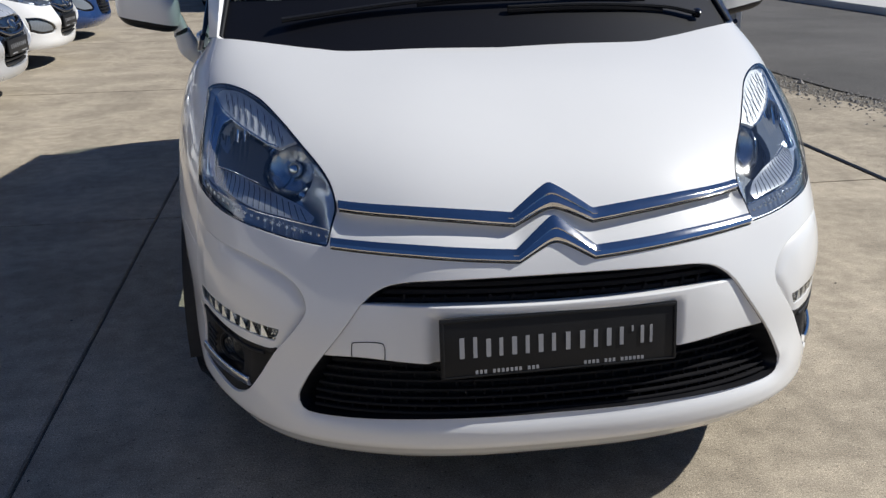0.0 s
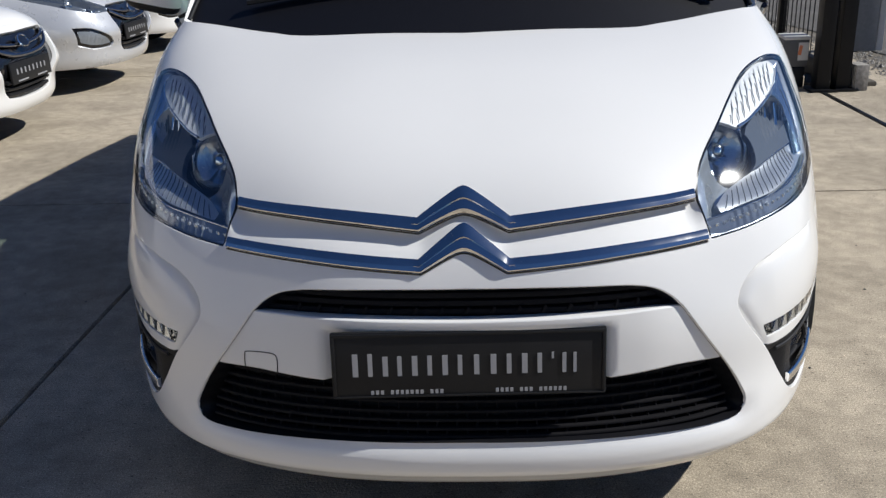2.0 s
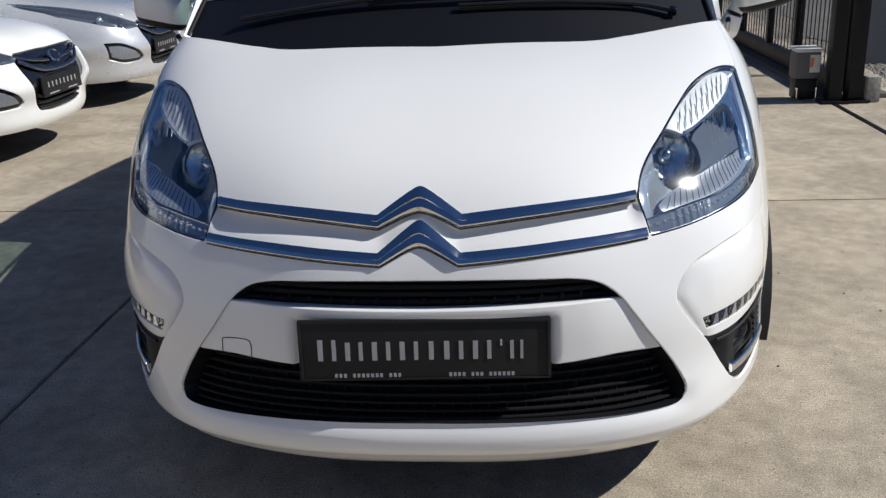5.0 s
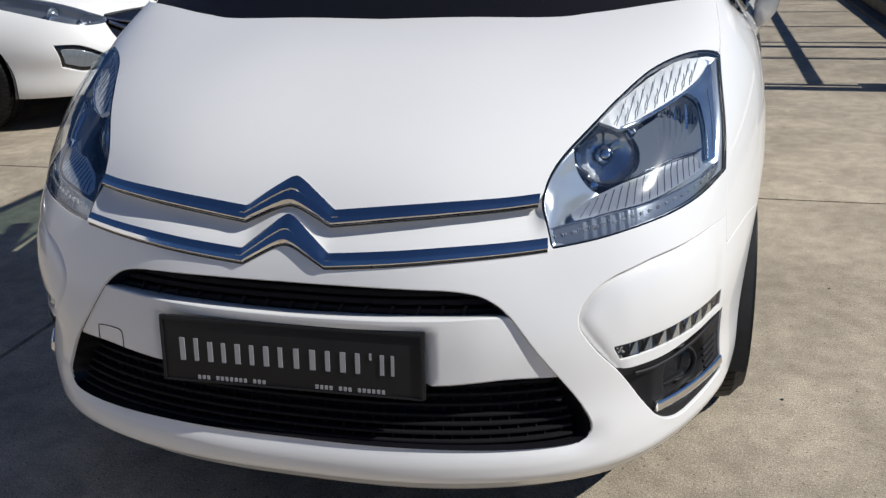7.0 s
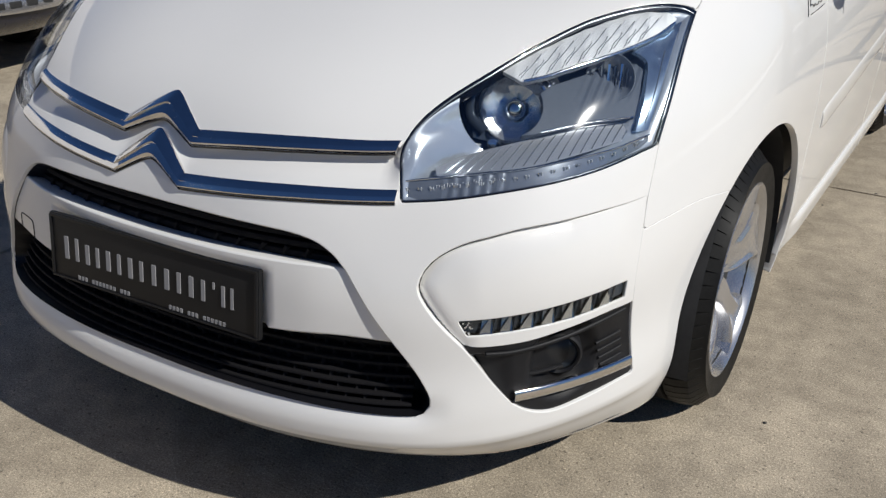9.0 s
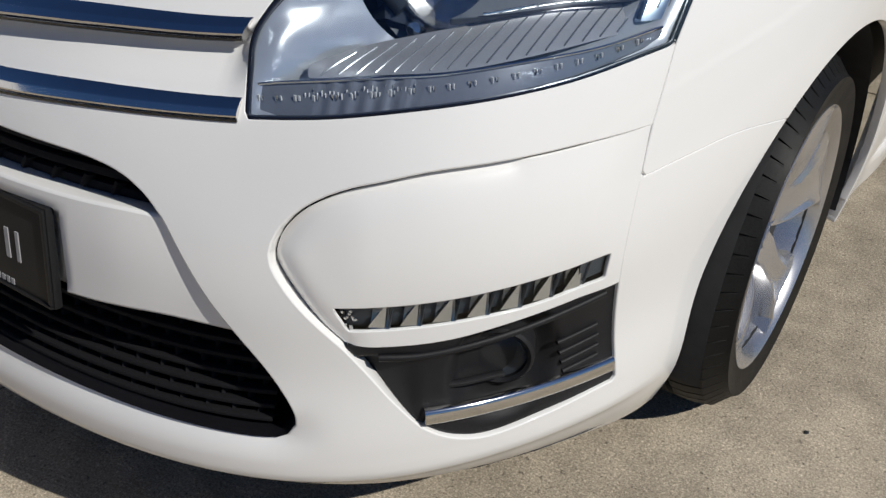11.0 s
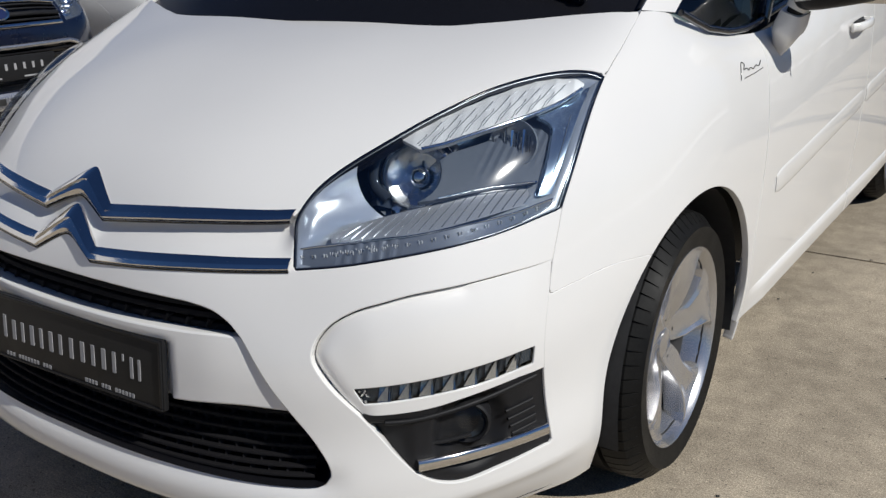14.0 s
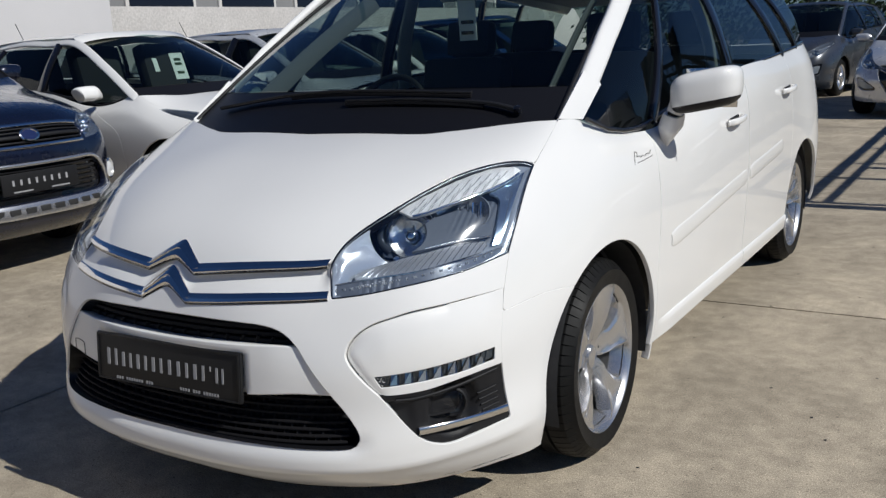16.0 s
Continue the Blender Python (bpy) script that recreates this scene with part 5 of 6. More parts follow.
def fittings(car, skin):
    for s in (1, -1):
        # door mirrors
        mir = new("door_mirror")
        mir.parent = car
        arm = smooth([(s * 0.985, 1.452, 1.100), (s * 0.945, 1.447, 1.060), (s * 0.922, 1.443, 1.016)], 6)
        rod("mirror_arm", arm, 0.080, 0.056, PAINT, mir, ups=[(s, 0, 0.4)] * 13, square=3, n=16, taper=span(1.15, 0.85, 13))
        foot = smooth([(s * 0.921, 1.443, 1.012), (s * 0.905, 1.452, 0.965), (s * 0.882, 1.474, 0.912)], 6)
        rod("mirror_foot", foot, 0.084, 0.060, PAINT, mir, ups=[(s, -0.2, 0.3)] * 13, square=4, n=16, taper=np.r_[span(0.95, 1.1, 6), span(1.08, 0.45, 7)])
        rod("mirror_joint", [(s * 0.9235, 1.443, 1.020), (s * 0.920, 1.4435, 1.008)], 0.062, 0.040, BLACK, mir, ups=[(s, 0, 0.4)] * 2, square=3, n=16)
        for name, mat, z0, z1 in (("mirror_cap", PAINT, -0.28, 1.0), ("mirror_base", BLACK, -1.0, -0.28)):
            v, f, nu, nv = [], [], 36, 12
            for i in range(nu):
                for j in range(nv + 1):
                    a, b = 2 * math.pi * i / nu, math.pi / 2 * (z0 + (z1 - z0) * j / nv)
                    ca, sa, cb, sb = math.cos(a), math.sin(a), math.cos(b), math.sin(b)
                    e = lambda q, k: math.copysign(abs(q) ** k, q)
                    x = 0.105 * e(ca, 0.5) * e(cb, 0.42)
                    y = 0.085 * e(sa, 0.7) * e(cb, 0.45) * (0.55 if sa > 0 else 1)
                    z = 0.080 * e(sb, 0.6)
                    v.append((s * (1.024 + x), 1.467 + y + 0.32 * x, 1.084 + z * (0.75 if z > 0 else 0.9) + 0.17 * x + 0.012))
            for i in range(nu):
                for j in range(nv):
                    k = (i + 1) % nu
                    f.append((i * (nv + 1) + j, k * (nv + 1) + j, k * (nv + 1) + j + 1, i * (nv + 1) + j + 1))
            raw(name, v, f, mat, mir, "white mirror cap" if mat is PAINT else "black mirror underside")
        block("mirror_glass", (0.17, 0.006, 0.13), pose(s * 1.024, 1.516, 1.092), CHROME, mir, bevel=0.002)
        # door handles
        for y, z in ((2.196, 0.918), (3.177, 0.972)):
            x = 0.929
            h = rod("door_handle", smooth([(s * x, y - 0.10, z - 0.004), (s * (x + 0.022), y - 0.07, z), (s * (x + 0.03), y, z + 0.004), (s * (x + 0.022), y + 0.07, z + 0.006), (s * x, y + 0.10, z + 0.004)], 6), 0.026, 0.016, PAINT, car, "white door handle", ups=[(s, 0, 0)] * 25, square=2.5, n=12)
            rod("handle_recess", [(s * (x - 0.002), y - 0.06, z - 0.004), (s * (x - 0.001), y, z), (s * (x - 0.002), y + 0.06, z + 0.002)], 0.035, 0.008, BLACK, h, ups=[(s, 0, 0)] * 3, square=2)
        # script badge, as plain strokes
        line = smooth([(6.52, 6.30), (6.56, 6.78), (6.62, 6.74), (6.60, 6.58), (6.66, 6.62), (6.70, 6.54), (6.74, 6.62), (6.80, 6.56), (6.86, 6.66), (6.92, 6.62), (6.98, 6.78)], 5)
        rod("script_badge", on_skin(skin, line, 0.001, s), 0.0020, 0.002, GLOSS, car, "small black script badge", ups=skin.out(line) * (s, 1, 1))
        line = smooth([(6.60, 6.34), (6.80, 6.42), (7.0, 6.52)], 5)
        rod("script_badge", on_skin(skin, line, 0.001, s), 0.0020, 0.002, GLOSS, car, ups=skin.out(line) * (s, 1, 1))
    # wipers
    for line in (((0.63, 0.875, 1.078), (0.52, 0.868, 1.100), (0.30, 0.826, 1.116), (0.05, 0.800, 1.116)), ((-0.57, 0.866, 1.092), (-0.20, 0.832, 1.135), (0.10, 0.830, 1.145), (0.47, 0.882, 1.130))):
        wiper = rod("wiper", smooth(line, 8), 0.020, 0.012, BLACK, car, "black wiper arm and blade", n=8, square=3, taper=span(1.2, 0.7, 25))
        rod("wiper_blade", [(x, y - 0.004, z - 0.010) for x, y, z in smooth(line, 8)[8:]], 0.010, 0.012, GRILLE, wiper, n=6, square=3)
    lathe("wiper_nut", [(0.013, -0.012), (0.012, 0.006), (0.006, 0.010), (0.0, 0.010)], pose(0.63, 0.872, 1.080, 25), GLOSS, car, n=14)
    # towing eye cover
    line = smooth([(1.735, 2.62), (1.73, 2.83), (1.70, 2.905), (1.49, 2.925), (1.435, 2.85), (1.437, 2.58)], 6)
    rod("towing_cover_gap", on_skin(skin, line, -0.0038 - 0.005 * ramp(1.3, 1.8, line[:, 0]), -1), 0.0020, 0.003, GAP, car, ups=skin.out(line) * (-1, 1, 1), n=6)


def cabin(car):
    """What shows through the windows: dashboard, wheel, seats, pillar trims and a paper tag."""
    v, f = patch(lambda u, k: np.array(((2 * u - 1) * 0.68, 0.95 + 0.55 * k, 1.03 + 0.05 * math.sin(math.pi * k) - (0.12 if k > 0.95 else 0))), 10, 10)
    raw("dashboard", v, f, CLOTH, car, "black dashboard")
    ring = [(-0.36 + 0.18 * math.cos(a), 1.62 + 0.07 * math.sin(a), 0.98 + 0.17 * math.sin(a)) for a in span(0, 2 * math.pi, 30)]
    rod("steering_wheel", ring, 0.028, 0.028, BLACK, car, ups=[(0, -0.9, 0.4)] * 30)
    for x, y in ((-0.36, 2.15), (0.36, 2.15), (-0.45, 3.0), (0.0, 3.0), (0.45, 3.0)):
        seat = new("seat")
        seat.parent = car
        block("seat_cushion", (0.46, 0.5, 0.16), pose(x, y - 0.2, 0.55, 8), CLOTH, seat, bevel=0.05)
        block("seat_back", (0.44, 0.14, 0.62), pose(x, y + 0.08, 0.9, -14), CLOTH, seat, bevel=0.05)
        block("headrest", (0.24, 0.10, 0.17), pose(x, y + 0.19, 1.29, -10), CLOTH, seat, bevel=0.04)
    for s in (1, -1):
        rod("pillar_trim", smooth([(s * 0.615, 1.06, 1.05), (s * 0.575, 1.42, 1.27), (s * 0.53, 1.80, 1.47)], 6), 0.075, 0.02, GREY_TRIM, car, "grey pillar trim", ups=[(-s, 0, 0.5)] * 13)
        rod("centre_pillar_trim", smooth([(s * 0.80, 2.40, 0.90), (s * 0.765, 2.36, 1.25), (s * 0.66, 2.32, 1.53)], 6), 0.13, 0.03, BEIGE, car, "pale pillar trim", ups=[(-s, 0, 0.3)] * 13)
    v, f = patch(lambda u, k: np.array(((2 * u - 1) * 0.62, 2.16 + 1.95 * k, 1.545 - 0.09 * k * k)), 6, 6)
    raw("headlining", v, f, BEIGE, car)
    block("rear_mirror", (0.25, 0.03, 0.07), pose(0.06, 1.60, 1.47), BEIGE, car, bevel=0.012)
    tag = block("paper_tag", (0.075, 0.003, 0.16), pose(0.05, 1.60, 1.365, 4, 0, 4), PAPER, car, "white paper tag hung from the mirror", bevel=0.001)
    for z in (1.40, 1.355, 1.315):
        block("print_bar", (0.055, 0.001, 0.014), pose(0.05, 1.5975, z, 4, 0, 4), GLOSS, tag, bevel=0)


GRILLE = material("matt black grille", (0.014, 0.0135, 0.015), 0.7, shine=0.08, grain=0.2, scale=400)
PLATE = material("black plate", (0.015, 0.015, 0.016), 0.42, shine=0.22, grain=0.1, scale=500, stain=0.15, spread=9)
LETTER = material("light grey lettering", (0.34, 0.34, 0.35), 0.5, grain=0.05)
LAMP_CHROME = material("lamp mirror", (0.88, 0.90, 0.92), 0.10, 1.0, grain=0.04, scale=80)
LAMP_WHITE = material("silvered ribbed plastic", (0.78, 0.79, 0.80), 0.5, 0.35, grain=0.05, scale=300)
LAMP_GREY = material("bright lamp housing", (0.66, 0.71, 0.77), 0.16, 0.65, grain=0.03, scale=60)
LAMP_CELL = material("day light mirror coat", (0.38, 0.39, 0.41), 0.12, 1.0, grain=0.05, scale=90)
LAMP_CUP = material("lamp reflector coat", (0.80, 0.83, 0.87), 0.22, 0.85, grain=0.05, scale=90)
LAMP_FLOOR = material("satin lamp floor", (0.64, 0.66, 0.69), 0.3, 0.7, grain=0.04, scale=200)
LAMP_STRIP = material("grey strip behind clear plastic", (0.30, 0.325, 0.36), 0.15, 0.6, grain=0.06, scale=100)
LAMP_SMOKE = material("smoked lamp plastic", (0.07, 0.085, 0.105), 0.12, 0.5, grain=0.05)
LAMP_DULL = material("dull lamp field", (0.20, 0.22, 0.25), 0.25, 0.6, grain=0.06, scale=100)
LAMP_FIELD = material("smoky lamp field", (0.088, 0.105, 0.135), 0.5, 0.0, shine=0.12, grain=0.06, scale=100)
LAMP_HAZE = material("hazy lamp reflector", (0.30, 0.335, 0.38), 0.22, 0.4, grain=0.06, scale=100)
# blue of the sky's reflection is mixed into this base colour
LAMP_SIDE = material("sky-tinted lamp side panel", (0.42, 0.53, 0.66), 0.12, 0.9, grain=0.05, scale=90)
LAMP_RIM = material("satin lamp rim", (0.11, 0.12, 0.135), 0.3, 0.8, grain=0.05, scale=120)
LAMP_DARK = material("dark lamp tray", (0.035, 0.04, 0.042), 0.25, 0.3, grain=0.1)
CLOTH = material("charcoal cabin cloth", (0.02, 0.02, 0.022), 0.9, grain=0.2, scale=400)
BEIGE = material("pale cabin trim", (0.42, 0.40, 0.36), 0.8, grain=0.08, scale=300)
GREY_TRIM = material("grey cabin trim", (0.10, 0.10, 0.105), 0.8, grain=0.08, scale=300)
PAPER = material("white paper", (0.8, 0.8, 0.78), 0.8, grain=0.03)


# ---- the other cars ----
def reshaped(kind):
    """The ribs pulled to another car's proportions."""
    net = np.array(RIBS, float)
    x, y, z = net[..., 0].copy(), net[..., 1].copy(), net[..., 2].copy()
    shift = ramp(0.70, 1.0, z) * ramp(0.05, 0.65, y) * (1 - ramp(1.2, 2.9, y))
    if kind == "hatchback":
        y = y * 0.925 + 0.36 * shift
        z = np.where(z < 0.3, z, 0.3 + (z - 0.3) * (0.845 + 0.075 * ramp(0.6, 0.95, z)))
        front = ramp(0.28, 0.50, z) * (1 - ramp(0.74, 0.92, z)) * (y < 0.5)
        y = y - front * (0.048 + 0.036 * ramp(0.12, 0.38, x) * (1 - ramp(0.5, 0.8, x)))
        x = x * 0.975
    elif kind == "off-roader":
        y = y * 0.965 + 0.40 * shift + 0.04 * ramp(0.45, 0.7, z) * (y < 0.4) * -1
        z = z * 1.02 + 0.075 + 0.05 * ramp(0.6, 0.85, z)
    else:
        y = y * 0.98 + 0.10 * shift
    return np.stack([x, y, z], -1)


def sheet_pose(x, y, z, lean, up):
    return pose(x, y, z, lean, 0, 0) @ pose(0, up, 0.0018)


def other_car(kind, paint, label, place, turn, rim=0.20, plates=True, papers=False):
    car = thing("parked_car", label, "car", group="parked cars of the yard")
    skin = Skin(reshaped(kind))
    tall = kind == "off-roader"
    fa, ra = (0.80, 3.38) if kind == "hatchback" else (0.90, 3.56) if tall else (0.94, 3.61)
    rad = 0.31 if kind == "hatchback" else 0.35 if tall else 0.32

    def arch(ws, cy, r):
        p = skin.at(ws)
        return np.where(np.abs(p[:, 0]) > 0.58, np.hypot(p[:, 1] - cy, p[:, 2] - rad) - r, 1.0)
    low = 0.62 if kind == "hatchback" else 0
    whole = skin.sheet(0, 13, low, 8, 0.03)
    for cy in (fa, ra):
        _, whole = clip(whole, arch(whole[0], cy, rad + 0.045))
    if tall:
        lamp = outline([(1.75, 5.0), (2.4, 5.35), (3.3, 5.7), (3.95, 5.75)], [(3.95, 5.75), (4.0, 5.2), (3.7, 4.75)], [(3.7, 4.75), (2.8, 4.45), (1.85, 4.35)], [(1.85, 4.35), (1.75, 5.0)])
        mouth = np.concatenate([[(-0.5, 5.0)], smooth([(0, 5.0), (0.9, 5.0), (1.62, 4.98)]), smooth([(1.70, 4.7), (1.66, 4.36)]), smooth([(1.6, 4.30), (0.8, 4.28), (0, 4.28)]), [(-0.5, 4.28)]])
        lower = np.concatenate([[(-0.5, 3.75)], smooth([(0, 3.75), (1.0, 3.74), (1.75, 3.66), (2.1, 3.2), (2.3, 2.5), (2.2, 2.1), (1.5, 2.0), (0, 2.0)]), [(-0.5, 2.0)]])
        fog = None
    else:
        lamp = outline([(1.55, 4.58), (2.2, 5.1), (3.0, 5.85), (3.75, 6.45), (4.05, 6.5)], [(4.05, 6.5), (4.0, 5.9), (3.8, 5.4)], [(3.8, 5.2), (3.2, 4.62), (2.5, 4.38), (1.8, 4.40)], [(1.8, 4.40), (1.55, 4.58)])
        mouth = np.concatenate([[(-0.5, 4.72)], smooth([(0, 4.72), (0.8, 4.76), (1.62, 4.80)]), smooth([(1.74, 4.66), (1.76, 4.34), (1.50, 3.2), (1.18, 1.85)]), smooth([(1.04, 1.58), (0.5, 1.46), (0, 1.44)]), [(-0.5, 1.44)]])
        lower = None
        fog = outline([(3.5, 3.62), (2.75, 3.55), (2.1, 3.0), (1.70, 2.35)], [(1.70, 2.35), (1.80, 2.02)], [(1.80, 2.02), (2.6, 1.98), (3.25, 2.3)], [(3.25, 2.3), (3.5, 3.62)])
    fine = skin.sheet(0, 5, low, 8, 0.014)
    hood_line = outline([(-0.5, 4.95), (0.8, 4.98), (1.6, 5.05), (2.2, 5.3), (3.0, 6.0), (3.9, 6.75), (4.05, 8.6)], [(4.05, 8.6), (-0.5, 8.6)], [(-0.5, 8.6), (-0.5, 4.95)])
    _, whole = clip(whole, whole[0][:, 0] - 5.0)
    _, front = clip(fine, arch(fine[0], fa, rad + 0.045))
    holes = [lamp, mouth] + [h for h in (lower, fog) if h is not None]
    bits = []
    for h in holes:
        bit, front = clip(front, skin.far(front[0], h))
        bits.append(bit)
    bonnet, front = clip(front, skin.far(front[0], hood_line) + 0.002)
    _, front = clip(front, skin.far(front[0], hood_line) - 0.002)
    panel("bonnet", skin, bonnet, paint, car)
    panel("front_body", skin, front, paint, car, depth=0.025, curl=0.003)
    cuts = [("front_side", 5.0, 7.1), ("front_door", 7.11, 8.25), ("rear_door", 8.26, 9.3), ("rear_body", 9.31, 13)]
    for name, a, b in cuts:
        piece = clip(whole, whole[0][:, 0] - b)[0]
        piece = clip(piece, a - piece[0][:, 0])[0]
        for s in ((0,) if name == "rear_body" else (1, -1)):
            panel(name, skin, piece, paint, car, s, depth=0.02)
    # lamps
    for s in (1, -1):
        unit = new("headlamp")
        unit.parent = car
        panel("lamp_housing", skin, bits[0], LAMP_DULL, unit, s, lift=lambda ws: -0.008 - 0.06 * ramp(0, 0.05, -skin.far(ws, lamp)), depth=0)
        g = panel("lamp_lens", skin, bits[0], LENS, unit, s, depth=0.004)
        g.visible_shadow = False
        for q, r in (((2.25, 4.78), 0.040), ((2.95, 5.08), 0.05)):
            c = on_skin(skin, [q], -0.045, s)[0]
            m = Matrix.Translation(c) @ Vector((0.1 * s, -1, 0.1)).to_track_quat("Z", "Y").to_matrix().to_4x4()
            lathe("reflector", [(r, 0.015), (r * 0.9, 0), (r * 0.5, -0.02), (0.0, -0.025)], m, LAMP_CHROME, unit, n=24)
        if fog is not None:
            f = panel("fog_surround", skin, bits[-1], GLOSS, car, s, lift=-0.015, depth=0.02)
            small = clip(bits[-1], skin.far(bits[-1][0], fog) + 0.028)[0]
            panel("fog_lamp", skin, small, LAMP_HAZE, f, s, lift=lambda ws: -0.010 + 0.003 * np.sin(ws[:, 0] * 60), depth=0.01)
        else:
            c = on_skin(skin, [(2.95, 2.75)], 0.0, s)[0]
            m = Matrix.Translation(c) @ Vector((0.45 * s, -1, 0)).to_track_quat("Z", "Y").to_matrix().to_4x4()
            f = lathe("fog_lamp", [(0.07, -0.02), (0.07, 0.012), (0.058, 0.016), (0.055, 0.004)], m, CHROME, car, n=28)
            lathe("fog_lens", [(0.055, 0.004), (0.03, 0.012), (0.0, 0.014)], m, LAMP_WHITE, f, n=24)
        wheel(car, s * 0.75, fa, rad, rim + 0.012, s, spokes=10)
        wheel(car, s * 0.75, ra, rad, rim + 0.012, s, spokes=10)
        for cy in (fa, ra):
            liner(car, s, cy, rad, rad + 0.04, 0.82)
    # grille
    grille = panel("grille", skin, bits[1], GLOSS, car, 0, lift=-0.030, depth=0.0)
    if tall:
        panel("lower_grille", skin, bits[2], GLOSS, car, 0, lift=-0.035, depth=0)
        for s in (4.36, 4.62, 4.97):
            bar("grille_bar", skin, [(w, s) for w in span(0, 1.66, 16)], -0.004, 0.026, 0.02, CHROME if s > 4.9 or s < 4.4 else BLACK, grille, square=3)
        for s in (4.48, 4.75, 4.86):
            bar("grille_bar", skin, [(w, s) for w in span(0, 1.64, 16)], -0.010, 0.012, 0.02, BLACK, grille, square=3)
        for s in (2.25, 2.5, 2.75, 3.0, 3.25, 3.5):
            bar("lower_bar", skin, [(w, s) for w in span(0, 1.9, 16)], -0.02, 0.014, 0.02, BLACK, grille, square=3)
        rim_line = smooth([(0, 3.80), (1.0, 3.79), (1.8, 3.70), (2.15, 3.22), (2.36, 2.5), (2.36, 2.05)], 8)
        bar("lower_frame", skin, rim_line, 0.006, 0.026, 0.02, SILVER, car, "silver lower grille frame")
        bar("skid_plate", skin, smooth([(0, 1.62), (1.0, 1.60), (1.9, 1.62), (2.5, 1.75)], 6), 0.012, 0.09, 0.03, SILVER, car, "silver skid plate", square=4)
        for w in span(-1.5, 1.5, 9):
            p = on_skin(skin, [(abs(w), 1.62)], 0.026, 1 if w >= 0 else -1)[0]
            block("skid_slot", (0.07, 0.012, 0.035), Matrix.Translation(p), GAP, car, bevel=0.008)
        logo = (0, 4.64)
    else:
        for s, sag, hgt in ((4.26, 0.34, 0.022), (3.86, 0.60, 0.030)):
            line = [(w, s + sag * (w / 1.58) ** 2) for w in span(0, 1.60, 18)]
            bar("grille_wing", skin, line, -0.010, hgt, 0.018, WING, grille, square=2.4)
        for s in (1.72, 2.02, 2.32):
            bar("grille_bar", skin, [(w, s + 0.06 * w * w) for w in span(0, 1.02 + (s - 1.7) * 0.14, 14)], -0.016, 0.02, 0.03, BLACK, grille, square=3)
        logo = (0, 4.34)
    p = skin.at([logo])[0] + skin.out([logo])[0] * 0.004
    n = skin.out([logo])[0]
    n[0] = 0
    m = Matrix.Translation(p) @ Vector(n).to_track_quat("Z", "Y").to_matrix().to_4x4() @ Matrix.Diagonal((1.6, 1, 1, 1))
    lathe("oval_badge", [(0.043, 0.0), (0.043, 0.012), (0.036, 0.015), (0.033, 0.010)], m, CHROME, car, "oval chrome badge", n=32)
    lathe("badge_face", [(0.033, 0.010), (0.0, 0.011)], m, BADGE_BLUE if tall else GLOSS, car, n=32)
    if plates:
        s = 2.95 if tall else 2.92
        p = skin.at([(0, s)])[0]
        m = pose(0, p[1] - (0.028 if tall else -0.004), p[2], 88, 0, 0)
        holder = block("number_plate", (0.535, 0.13, 0.016), m, PLATE, car, "black dealer plate with light bars", 0.006)
        for i in range(8):
            block("letter_bar", (0.014, 0.034, 0.002), m @ pose(-0.19 + i * 0.053, 0.008, 0.0085), LETTER, holder, bevel=0)
        for x in (-0.13, 0.13):
            block("small_letter_bar", (0.13, 0.008, 0.001), m @ pose(x, -0.048, 0.0085), LETTER, holder, bevel=0)
    # glass and roof
    base = skin.at([(0, 8), (4.05, 8), (7.0, 8), (8.0, 8), (9.0, 8), (10.0, 8), (11.0, 8), (13, 8)])
    foot = base[1]
    h = 1.50 if kind == "hatchback" else 1.70 if tall else 1.62
    run = (h - foot[2]) * (1.62 if kind == "hatchback" else 1.30 if tall else 1.55)
    belt = skin.at([(w, 8) for w in (4.6, 5.5, 6.3, 7.0, 8.0, 9.0, 10.0, 11.0)])
    glasshouse(car, dict(foot=tuple(foot), head=(0.60, foot[1] + run, h - 0.078), base=(0, base[0][1] + 0.01, base[0][2] + 0.005), roof_y=foot[1] + run - 0.12, roof_z=h - 0.02, rear_y=base[7][1] - (0.36 if kind == "hatchback" else 0.22), rear_z=h - 0.09, top=0.61,
                         tail=(0.58, base[7][1] - 0.03, base[7][2] + 0.01), pillar=(0.03, 0.01, 0), pillar_width=0.07, pillar_depth=0.024, cowl=0.13, side_from=belt[1][1], side_to=base[6][1] - 0.05,
                         belt=(belt[:, 1].tolist(), (belt[:, 0] - 0.004).tolist(), (belt[:, 2] + 0.004).tolist()), rear_pillar=0.70, posts=((2.28, 2.24, 0.09), (3.2, 3.02, 0.06))), paint, DARK_PANE)
    for s in (1, -1):
        y, z = belt[2][1] + 0.10, belt[2][2] + 0.06
        rod("door_mirror", smooth([(s * 0.84, y, z), (s * 0.92, y - 0.01, z + 0.03), (s * 1.03, y, z + 0.03), (s * 1.06, y, z + 0.02)], 5), 0.13, 0.12, paint, car, n=14, square=2.6, ups=[(0, 0.2, 1)] * 16, taper=np.r_[0.35, span(0.5, 1, 5), np.ones(7), 0.9, 0.75, 0.4])
        for dy in (2.12, 3.02):
            rod("door_handle", smooth([(s * 0.885, dy - 0.1, 0.83), (s * 0.915, dy, 0.835), (s * 0.885, dy + 0.1, 0.84)], 4), 0.026, 0.016, paint, car, n=8)
